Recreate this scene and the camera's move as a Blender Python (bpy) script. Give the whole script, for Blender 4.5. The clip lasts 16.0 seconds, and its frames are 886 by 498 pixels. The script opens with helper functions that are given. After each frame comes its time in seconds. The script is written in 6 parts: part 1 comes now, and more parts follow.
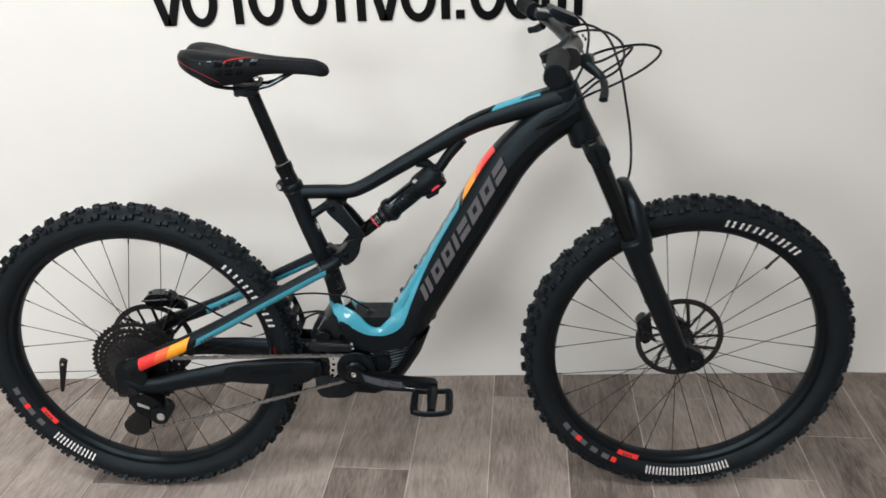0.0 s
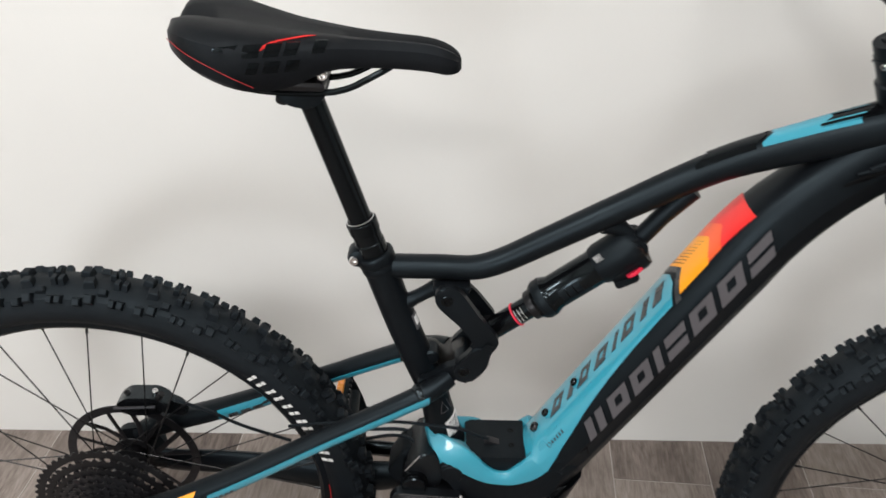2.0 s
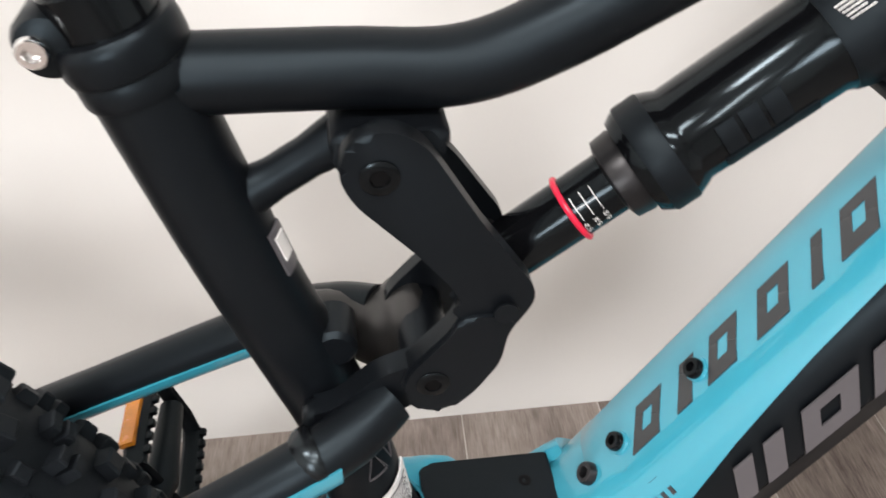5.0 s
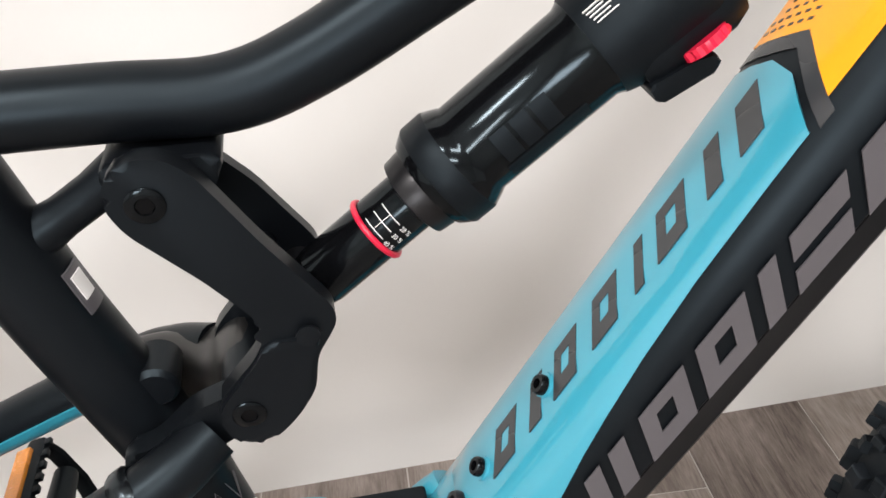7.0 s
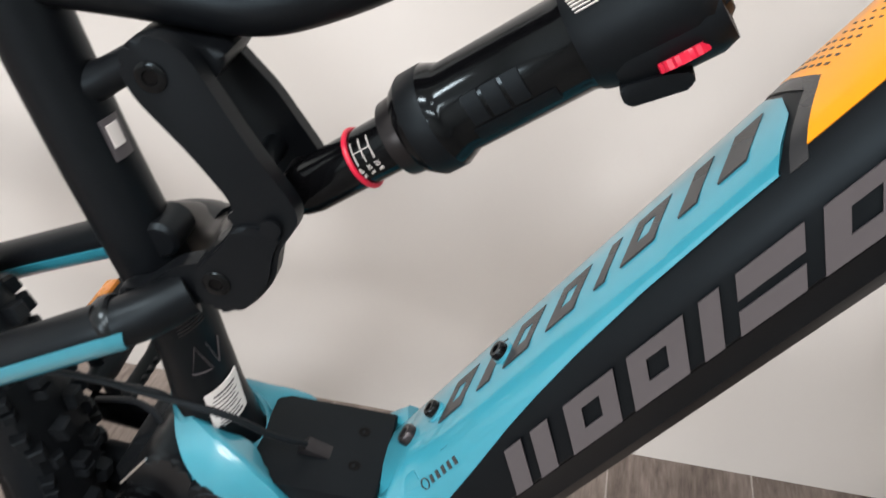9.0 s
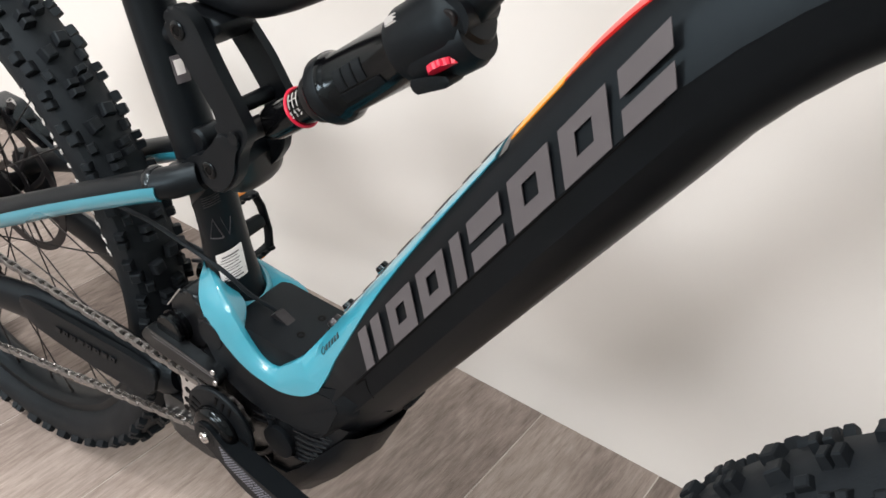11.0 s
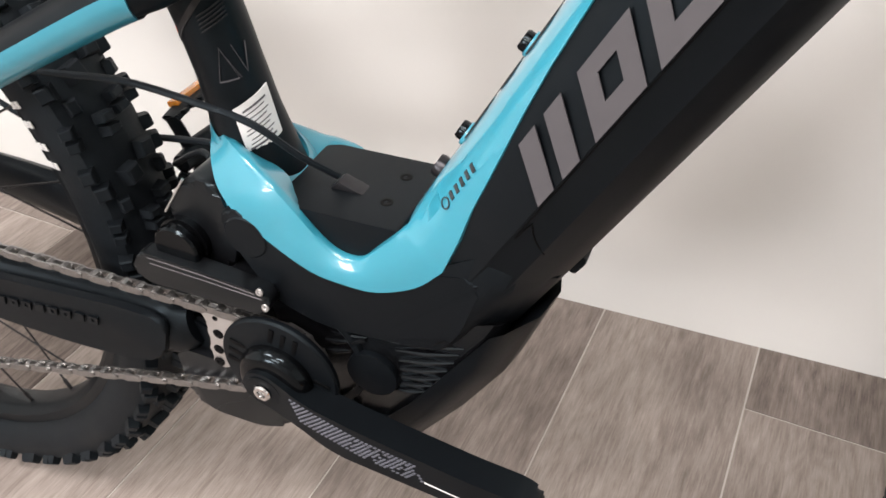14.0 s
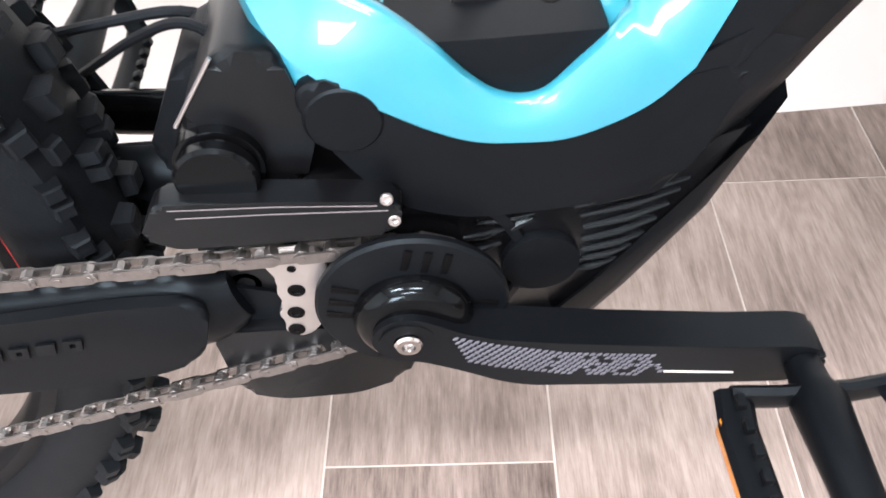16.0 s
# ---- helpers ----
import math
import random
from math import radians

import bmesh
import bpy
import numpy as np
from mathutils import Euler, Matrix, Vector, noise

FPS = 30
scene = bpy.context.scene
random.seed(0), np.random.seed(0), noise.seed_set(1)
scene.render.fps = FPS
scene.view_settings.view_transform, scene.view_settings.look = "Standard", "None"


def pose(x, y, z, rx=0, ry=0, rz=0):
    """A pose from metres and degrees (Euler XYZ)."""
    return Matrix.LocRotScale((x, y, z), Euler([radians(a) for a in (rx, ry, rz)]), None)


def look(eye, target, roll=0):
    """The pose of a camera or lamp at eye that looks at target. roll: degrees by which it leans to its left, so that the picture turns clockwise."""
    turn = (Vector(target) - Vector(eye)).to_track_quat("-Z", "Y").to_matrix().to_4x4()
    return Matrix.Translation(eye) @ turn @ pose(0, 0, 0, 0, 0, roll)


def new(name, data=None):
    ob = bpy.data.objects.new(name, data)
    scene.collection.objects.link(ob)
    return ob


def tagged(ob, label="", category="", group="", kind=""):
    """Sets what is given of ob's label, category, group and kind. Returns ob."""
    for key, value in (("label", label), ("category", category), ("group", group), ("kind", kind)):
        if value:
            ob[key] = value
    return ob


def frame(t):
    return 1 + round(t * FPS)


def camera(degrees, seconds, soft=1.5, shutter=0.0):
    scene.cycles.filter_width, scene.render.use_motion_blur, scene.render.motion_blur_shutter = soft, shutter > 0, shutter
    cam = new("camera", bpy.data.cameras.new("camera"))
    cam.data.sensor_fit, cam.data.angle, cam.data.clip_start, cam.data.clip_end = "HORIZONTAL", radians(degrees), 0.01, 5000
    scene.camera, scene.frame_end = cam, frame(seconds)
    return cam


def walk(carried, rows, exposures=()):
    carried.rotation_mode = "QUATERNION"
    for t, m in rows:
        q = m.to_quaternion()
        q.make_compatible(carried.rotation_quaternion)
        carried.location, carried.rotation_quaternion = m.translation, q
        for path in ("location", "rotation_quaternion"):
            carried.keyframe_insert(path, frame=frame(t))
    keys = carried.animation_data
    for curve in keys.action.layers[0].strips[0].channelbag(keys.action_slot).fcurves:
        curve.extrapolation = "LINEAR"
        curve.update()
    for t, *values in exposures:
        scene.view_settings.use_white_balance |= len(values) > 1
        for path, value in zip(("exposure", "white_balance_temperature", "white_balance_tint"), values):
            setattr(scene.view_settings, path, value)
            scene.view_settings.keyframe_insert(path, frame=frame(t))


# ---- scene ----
cam = camera(56.7, 16.0, soft=1.6, shutter=0.3)
# seconds, eye, target, roll
PATH = [
    (0, (0.207, -1.621, 1.364), (0.132, 0.201, 0.542), -1.8),
    (0.5, (0.103, -1.413, 1.38), (0.059, 0.374, 0.483), -2.3),
    (1, (0.059, -1.224, 1.346), (-0.01, 0.548, 0.42), -1.5),
    (1.5, (-0.027, -1.011, 1.331), (-0.047, 0.734, 0.355), 0.2),
    (2, (-0.08, -0.814, 1.319), (-0.107, 0.868, 0.236), 0.3),
    (2.5, (-0.138, -0.562, 1.276), (-0.122, 1.036, 0.072), 0.6),
    (3, (-0.179, -0.391, 1.161), (-0.116, 1.171, -0.086), 2.5),
    (3.5, (-0.181, -0.308, 1.064), (-0.14, 1.232, -0.213), 1.6),
    (4, (-0.17, -0.292, 1.022), (-0.131, 1.266, -0.232), 0.2),
    (4.5, (-0.146, -0.281, 0.957), (0.019, 1.271, -0.293), 2.2),
    (5, (-0.107, -0.279, 0.905), (0.168, 1.27, -0.332), 2.4),
    (5.2, (-0.092, -0.278, 0.896), (0.2, 1.278, -0.326), 2.0),
    (7.3, (-0.031, -0.309, 0.894), (0.291, 1.327, -0.209), -1.3),
    (7.5, (-0.032, -0.31, 0.894), (0.299, 1.328, -0.204), -1.1),
    (8, (-0.027, -0.311, 0.906), (0.298, 1.318, -0.208), 0.6),
    (8.5, (0.014, -0.318, 0.916), (0.18, 1.318, -0.223), 3.8),
    (9, (0.074, -0.339, 0.903), (-0.079, 1.267, -0.279), 6.1),
    (9.5, (0.135, -0.413, 0.921), (-0.257, 1.133, -0.285), 6.3),
    (10, (0.243, -0.467, 0.968), (-0.328, 1.053, -0.2), 6.8),
    (10.2, (0.278, -0.459, 0.984), (-0.345, 1.039, -0.185), 7.1),
    (12.5, (0.422, -0.35, 0.936), (-0.605, 0.882, -0.258), 0.4),
    (13, (0.351, -0.366, 0.848), (-0.616, 0.901, -0.359), 0.2),
    (13.5, (0.246, -0.36, 0.782), (-0.539, 1.007, -0.449), -0.5),
    (14, (0.185, -0.359, 0.761), (-0.431, 1.078, -0.486), -1.5),
    (14.5, (0.129, -0.366, 0.772), (-0.344, 1.067, -0.541), -3.8),
    (15, (0.051, -0.337, 0.746), (-0.33, 1.042, -0.652), -6.6),
    (15.5, (0.01, -0.287, 0.693), (-0.246, 1.03, -0.79), -8.5),
    (16, (-0.047, -0.285, 0.654), (-0.04, 1.048, -0.837), -4.6),
]
EXPOSURE = [(0.0, -0.12, 6500, 11), (1.5, -0.15, 6500, 11), (2.5, -0.13, 6550, 12), (3.0, -0.26, 6550, 12), (4.0, -0.15, 6550, 13), (5.0, 0.4, 6700, 15), (7.5, 0.4, 6700, 15), (8.5, 0.15, 6750, 16), (10.0, 0.23, 6750, 15),
            (12.5, 0.4, 6700, 14), (14.0, 0.5, 6750, 16), (15.0, 0.6, 6700, 17), (16.0, 1.25, 6550, 20)]
walk(cam, [(t, look(eye, target, roll)) for t, eye, target, roll in PATH], EXPOSURE)

# ---------------------------------------------------------------- world and lamps
world = bpy.data.worlds.new("world")
scene.world = world
world.use_nodes = True
world.node_tree.nodes["Background"].inputs[0].default_value = (0.9, 0.95, 1.0, 1)
world.node_tree.nodes["Background"].inputs[1].default_value = 0.25


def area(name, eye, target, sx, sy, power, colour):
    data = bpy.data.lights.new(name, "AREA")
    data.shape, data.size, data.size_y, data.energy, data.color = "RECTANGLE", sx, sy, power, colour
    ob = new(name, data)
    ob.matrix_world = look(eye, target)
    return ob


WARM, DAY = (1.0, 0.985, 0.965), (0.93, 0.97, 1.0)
area("ceiling_lamp", (-1.2, -1.05, 2.72), (-1.2, -1.0, 0), 0.9, 0.25, 40, WARM)
area("ceiling_lamp", (0.35, -1.2, 2.72), (0.35, -1.15, 0), 0.9, 0.25, 24, WARM)
area("ceiling_lamp", (-0.3, -2.6, 2.72), (-0.3, -2.5, 0), 1.2, 0.3, 40, WARM)
# added area lamp from behind the viewpoint; its window is assumed and unseen
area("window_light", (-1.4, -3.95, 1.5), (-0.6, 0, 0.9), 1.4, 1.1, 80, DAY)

# ---------------------------------------------------------------- materials
def material(name, base, rough=0.5, metal=0.0, coat=0.0, var=0.15, scale=40.0, bump=0.0, bump_scale=400.0, coat_rough=0.1, spec=0.5, rvar=0.08, tint=(1, 1, 1)):
    """Principled surface with two scales of tone, patchy roughness and fine relief."""
    m = bpy.data.materials.new(name)
    m.use_nodes = True
    nt = m.node_tree
    b = nt.nodes["Principled BSDF"]
    tc = nt.nodes.new("ShaderNodeTexCoord")
    n1 = nt.nodes.new("ShaderNodeTexNoise")
    n1.inputs["Scale"].default_value, n1.inputs["Detail"].default_value = scale, 6
    n2 = nt.nodes.new("ShaderNodeTexNoise")
    n2.inputs["Scale"].default_value = scale / 9
    nt.links.new(tc.outputs["Object"], n1.inputs["Vector"])
    nt.links.new(tc.outputs["Object"], n2.inputs["Vector"])
    add = nt.nodes.new("ShaderNodeMath")
    add.operation = "ADD"
    nt.links.new(n1.outputs[0], add.inputs[0])
    nt.links.new(n2.outputs[0], add.inputs[1])
    ramp = nt.nodes.new("ShaderNodeMapRange")
    ramp.inputs[1].default_value, ramp.inputs[2].default_value = 0.6, 1.4
    ramp.inputs[3].default_value, ramp.inputs[4].default_value = 1 - var, 1 + var
    nt.links.new(add.outputs[0], ramp.inputs[0])
    mix = nt.nodes.new("ShaderNodeVectorMath")
    mix.operation = "SCALE"
    mix.inputs[0].default_value = base
    nt.links.new(ramp.outputs[0], mix.inputs["Scale"])
    nt.links.new(mix.outputs[0], b.inputs["Base Color"])
    rr = nt.nodes.new("ShaderNodeMapRange")
    rr.inputs[1].default_value, rr.inputs[2].default_value = 0.3, 0.7
    rr.inputs[3].default_value, rr.inputs[4].default_value = max(0.02, rough - rvar), min(1, rough + rvar)
    nt.links.new(n2.outputs[0], rr.inputs[0])
    nt.links.new(rr.outputs[0], b.inputs["Roughness"])
    b.inputs["Metallic"].default_value = metal
    b.inputs["Coat Weight"].default_value = coat
    b.inputs["Coat Roughness"].default_value = coat_rough
    b.inputs["Specular IOR Level"].default_value = spec
    b.inputs["Specular Tint"].default_value = (*tint, 1)
    if bump:
        n3 = nt.nodes.new("ShaderNodeTexNoise")
        n3.inputs["Scale"].default_value, n3.inputs["Detail"].default_value = bump_scale, 3
        nt.links.new(tc.outputs["Object"], n3.inputs["Vector"])
        bp = nt.nodes.new("ShaderNodeBump")
        bp.inputs["Strength"].default_value, bp.inputs["Distance"].default_value = bump, 0.001
        nt.links.new(n3.outputs[0], bp.inputs["Height"])
        nt.links.new(bp.outputs[0], b.inputs["Normal"])
    return m


def floor_material():
    """Grey-brown wood-look planks: long grain, cathedral figure, tone per plank."""
    m = bpy.data.materials.new("plank_wood")
    m.use_nodes = True
    nt = m.node_tree
    b = nt.nodes["Principled BSDF"]
    tc = nt.nodes.new("ShaderNodeTexCoord")
    info = nt.nodes.new("ShaderNodeObjectInfo")
    off = nt.nodes.new("ShaderNodeVectorMath")
    off.operation = "MULTIPLY_ADD"
    off.inputs[1].default_value = (1, 1, 1)
    shift = nt.nodes.new("ShaderNodeVectorMath")
    shift.operation = "SCALE"
    shift.inputs[0].default_value = (7.3, 13.1, 3.7)
    nt.links.new(info.outputs["Random"], shift.inputs["Scale"])
    nt.links.new(tc.outputs["Object"], off.inputs[0])
    nt.links.new(shift.outputs[0], off.inputs[2])

    def noise_tex(scale, stretch, detail, rough=0.6):
        mp = nt.nodes.new("ShaderNodeMapping")
        mp.inputs["Scale"].default_value = stretch
        nt.links.new(off.outputs[0], mp.inputs["Vector"])
        n = nt.nodes.new("ShaderNodeTexNoise")
        n.inputs["Scale"].default_value, n.inputs["Detail"].default_value, n.inputs["Roughness"].default_value = scale, detail, rough
        nt.links.new(mp.outputs[0], n.inputs["Vector"])
        return n

    fine = noise_tex(1.0, (150, 16, 1), 6, 0.7)
    pores = noise_tex(1.0, (620, 34, 1), 3, 0.75)
    broad = noise_tex(1.0, (13, 4.5, 1), 6, 0.65)
    mp = nt.nodes.new("ShaderNodeMapping")
    mp.inputs["Scale"].default_value = (9, 1.5, 1)
    nt.links.new(off.outputs[0], mp.inputs["Vector"])
    wave = nt.nodes.new("ShaderNodeTexNoise")
    wave.inputs["Scale"].default_value, wave.inputs["Detail"].default_value = 1.0, 2.5
    nt.links.new(mp.outputs[0], wave.inputs["Vector"])
    rings = nt.nodes.new("ShaderNodeMath")
    rings.operation = "MULTIPLY"
    rings.inputs[1].default_value = 26.0
    nt.links.new(wave.outputs[0], rings.inputs[0])
    frac = nt.nodes.new("ShaderNodeMath")
    frac.operation = "PINGPONG"
    frac.inputs[1].default_value = 0.5
    nt.links.new(rings.outputs[0], frac.inputs[0])

    def mul(a, k):
        n = nt.nodes.new("ShaderNodeMath")
        n.operation = "MULTIPLY"
        n.inputs[1].default_value = k
        nt.links.new(a, n.inputs[0])
        return n.outputs[0]

    def plus(a, c):
        n = nt.nodes.new("ShaderNodeMath")
        n.operation = "ADD"
        nt.links.new(a, n.inputs[0])
        nt.links.new(c, n.inputs[1])
        return n.outputs[0]

    tone = plus(plus(plus(mul(fine.outputs[0], 0.34), mul(pores.outputs[0], 0.28)), mul(broad.outputs[0], 0.52)), plus(mul(frac.outputs[0], 0.09), mul(info.outputs["Random"], 0.2)))
    ramp = nt.nodes.new("ShaderNodeValToRGB")
    ramp.color_ramp.elements[0].position, ramp.color_ramp.elements[0].color = 0.475, (0.076, 0.061, 0.054, 1)
    ramp.color_ramp.elements[1].position, ramp.color_ramp.elements[1].color = 0.905, (0.41, 0.360, 0.326, 1)
    mid = ramp.color_ramp.elements.new(0.665)
    mid.color = (0.218, 0.184, 0.164, 1)
    nt.links.new(tone, ramp.inputs[0])
    nt.links.new(ramp.outputs[0], b.inputs["Base Color"])
    b.inputs["Roughness"].default_value = 0.62
    b.inputs["Specular IOR Level"].default_value = 0.08
    bp = nt.nodes.new("ShaderNodeBump")
    bp.inputs["Strength"].default_value, bp.inputs["Distance"].default_value = 0.25, 0.0006
    nt.links.new(tone, bp.inputs["Height"])
    nt.links.new(bp.outputs[0], b.inputs["Normal"])
    return m


MATTE = material("matte_black_paint", (0.0035, 0.0042, 0.0054), 0.40, coat=0.0, var=0.12, scale=60, bump=0.03, bump_scale=2500, spec=0.22, tint=(0.66, 0.88, 1.0))
GLOSS = material("gloss_black_paint", (0.0025, 0.0027, 0.0032), 0.13, coat=0.0, var=0.1, rvar=0.03, spec=0.24, tint=(0.70, 0.90, 1.0))
PLASTIC = material("black_plastic", (0.0034, 0.0043, 0.0056), 0.45, var=0.2, bump=0.12, bump_scale=1800, spec=0.19, tint=(0.70, 0.90, 1.0))
SATIN = material("satin_black_plastic", (0.0040, 0.0042, 0.0050), 0.28, var=0.2, bump=0.05, bump_scale=900, spec=0.42, tint=(0.70, 0.90, 1.0))
ALU = material("black_anodised", (0.010, 0.0102, 0.0115), 0.33, metal=0.4, var=0.15, spec=0.4)
RUBBER = material("tyre_rubber", (0.0050, 0.0060, 0.0078), 0.6, var=0.3, scale=90, bump=0.2, bump_scale=900, spec=0.26, tint=(0.70, 0.90, 1.0))
TEAL = material("teal_gloss_paint", (0.026, 0.272, 0.372), 0.3, coat=1.0, coat_rough=0.03, var=0.04, rvar=0.04)
ORANGE = material("orange_decal", (0.90, 0.34, 0.012), 0.35, coat=0.12, var=0.04)
RED = material("red_decal", (0.78, 0.028, 0.026), 0.35, coat=0.1, var=0.05)
CORAL = material("coral_decal", (0.86, 0.11, 0.03), 0.35, coat=0.1, var=0.05)
GREYD = material("grey_decal", (0.085, 0.082, 0.090), 0.4, var=0.08)
DARKD = material("charcoal_decal", (0.03, 0.033, 0.036), 0.3, var=0.1)
WHITE = material("white_print", (0.78, 0.78, 0.77), 0.45, var=0.06)
SILVER = material("satin_silver", (0.62, 0.62, 0.62), 0.3, metal=0.9, var=0.15)
CHAINM = material("chain_steel", (0.27, 0.265, 0.26), 0.3, metal=0.9, var=0.25, scale=200)
STEEL = material("dark_steel", (0.040, 0.040, 0.044), 0.33, metal=0.8, var=0.25, scale=120)
CHROME = material("chrome", (0.75, 0.75, 0.75), 0.15, metal=1.0, var=0.06)
AMBER = material("amber_reflector", (0.75, 0.26, 0.02), 0.25, coat=0.5, var=0.15, scale=600, bump=0.6, bump_scale=700)
GOLD = material("brass_screw", (0.62, 0.38, 0.12), 0.3, metal=0.8, var=0.15)
FABRIC = material("saddle_cover", (0.0036, 0.0040, 0.0052), 0.5, var=0.25, scale=80, bump=0.25, bump_scale=1500, spec=0.2, tint=(0.8, 0.93, 1.0))
GRIPM = material("grip_rubber", (0.0030, 0.0036, 0.0045), 0.6, var=0.2, bump=0.5, bump_scale=500, spec=0.12, tint=(0.70, 0.90, 1.0))
CRIMSON = material("crimson_rubber", (0.60, 0.012, 0.045), 0.35, var=0.06)
PIPING = material("dark_red_piping", (0.26, 0.010, 0.012), 0.5, var=0.1)
WALLM = material("cream_wall_paint", (0.738, 0.738, 0.716), 0.62, var=0.03, scale=3.0, bump=0.12, bump_scale=260, spec=0.3)
CEILM = material("white_ceiling_paint", (0.8, 0.79, 0.77), 0.7, var=0.03, scale=4)
JOINT = material("floor_joint", (0.50, 0.465, 0.43), 0.7, var=0.1)
INK = material("black_vinyl", (0.0016, 0.0018, 0.0022), 0.55, var=0.1, spec=0.1)
PRINTM = material("dim_grey_print", (0.040, 0.040, 0.042), 0.45, var=0.15, spec=0.25)
ARMPRINT = material("blue_grey_print", (0.120, 0.128, 0.155), 0.4, var=0.2, scale=300)
# yoke black with its base lightened to hold the wall's reflection
YOKEM = material("satin_black_reflection_grey", (0.012, 0.0118, 0.0115), 0.42, var=0.12, spec=0.55)
WOOD = floor_material()


# ---------------------------------------------------------------- mesh helpers
def link_mesh(name, bm, mat, parent=None, label="", smooth=35):
    me = bpy.data.meshes.new(name)
    bmesh.ops.recalc_face_normals(bm, faces=bm.faces)
    bm.to_mesh(me)
    bm.free()
    me.materials.append(mat)
    if smooth:
        me.shade_smooth()
        me.set_sharp_from_angle(angle=radians(smooth))
    ob = new(name, me)
    if parent:
        ob.parent = parent
    return tagged(ob, label)


def part(name, bm, mat, parent, label="", smooth=35):
    return link_mesh(name, bm, mat, parent, label, smooth)


def thing(name, label, category, group=""):
    return tagged(new(name), label, category, group)


def shared(name, ob, m, parent, label=""):
    """Another object on the same mesh, at the pose m."""
    o = new(name, ob.data)
    o.parent = parent
    o.matrix_basis = m
    return tagged(o, label)


def basis(d):
    d = Vector(d).normalized()
    up = Vector((0, 1, 0)) if abs(d.y) < 0.9 else Vector((0, 0, 1))
    a = d.cross(up).normalized()
    return a, a.cross(d).normalized()


def smooth_path(pts, n=6):
    """Catmull-Rom through the points."""
    p = [Vector(q) for q in pts]
    p = [2 * p[0] - p[1]] + p + [2 * p[-1] - p[-2]]
    out = []
    for i in range(1, len(p) - 2):
        for k in range(n):
            t = k / n
            out.append(0.5 * (2 * p[i] + (p[i + 1] - p[i - 1]) * t + (2 * p[i - 1] - 5 * p[i] + 4 * p[i + 1] - p[i + 2]) * t * t
                              + (3 * p[i] - p[i - 1] - 3 * p[i + 1] + p[i + 2]) * t ** 3))
    out.append(p[-2])
    return out


def rings_mesh(bm, rings, closed=False, caps=True):
    vs = [[bm.verts.new(c) for c in r] for r in rings]
    n = len(vs[0])
    for i in range(len(vs) if closed else len(vs) - 1):
        a, b = vs[i], vs[(i + 1) % len(vs)]
        for k in range(n):
            bm.faces.new((a[k], a[(k + 1) % n], b[(k + 1) % n], b[k]))
    if caps and not closed:
        bm.faces.new(vs[0])
        bm.faces.new(vs[-1])
    return bm


def tube(pts, radii, seg=16, bm=None, squash=1.0, smooth=0, closed=False):
    """A round tube through the points; squash scales it across y."""
    bm = bm or bmesh.new()
    if smooth:
        n0 = len(pts)
        pts = smooth_path(pts, smooth)
        if not isinstance(radii, (int, float)):
            radii = [np.interp(i / smooth, range(n0), radii) for i in range(len(pts))]
    pts = [Vector(p) for p in pts]
    if isinstance(radii, (int, float)):
        radii = [radii] * len(pts)
    rings, prev = [], None
    for i, p in enumerate(pts):
        d = pts[min(i + 1, len(pts) - 1)] - pts[max(i - 1, 0)]
        a, b = basis(d)
        if prev is not None and a.dot(prev) < 0:
            a, b = -a, -b
        prev = a
        rings.append([p + a * math.cos(2 * math.pi * k / seg) * radii[i] + b * math.sin(2 * math.pi * k / seg) * radii[i] * squash for k in range(seg)])
    return rings_mesh(bm, rings, closed)


def lathe(profile, origin, axis, seg=32, bm=None, closed=False):
    """Turn (radius, distance along the axis) pairs round the axis."""
    bm = bm or bmesh.new()
    o, d = Vector(origin), Vector(axis).normalized()
    a, b = basis(d)
    rings = [[o + d * h + (a * math.cos(2 * math.pi * k / seg) + b * math.sin(2 * math.pi * k / seg)) * max(r, 1e-5) for k in range(seg)] for r, h in profile]
    return rings_mesh(bm, rings, closed)


def prism(poly, y0, y1, bevel=0.0, bm=None, segs=2):
    """A plate with the outline poly (x, z), from y0 to y1, with rounded edges."""
    own = bmesh.new()
    a = [own.verts.new((x, y0, z)) for x, z in poly]
    b = [own.verts.new((x, y1, z)) for x, z in poly]
    own.faces.new(a)
    own.faces.new(b)
    n = len(poly)
    for i in range(n):
        own.faces.new((a[i], a[(i + 1) % n], b[(i + 1) % n], b[i]))
    if bevel:
        ed = [e for e in own.edges if abs(e.verts[0].co.y - e.verts[1].co.y) < 1e-6]
        bmesh.ops.bevel(own, geom=ed, offset=bevel, segments=segs, affect="EDGES", profile=0.6, clamp_overlap=True)
    return merge(bm, own)


def merge(bm, own):
    if bm is None:
        return own
    me = bpy.data.meshes.new("tmp")
    own.to_mesh(me)
    own.free()
    bm.from_mesh(me)
    bpy.data.meshes.remove(me)
    return bm


def box(m, size, bevel=0.0, bm=None, segs=2):
    own = bmesh.new()
    bmesh.ops.create_cube(own, size=1)
    bmesh.ops.scale(own, vec=size, verts=own.verts)
    if bevel:
        bmesh.ops.bevel(own, geom=own.edges[:], offset=bevel, segments=segs, affect="EDGES", profile=0.6, clamp_overlap=True)
    bmesh.ops.transform(own, matrix=m, verts=own.verts)
    return merge(bm, own)


def at(x, y, z):
    return Matrix.Translation((x, y, z))


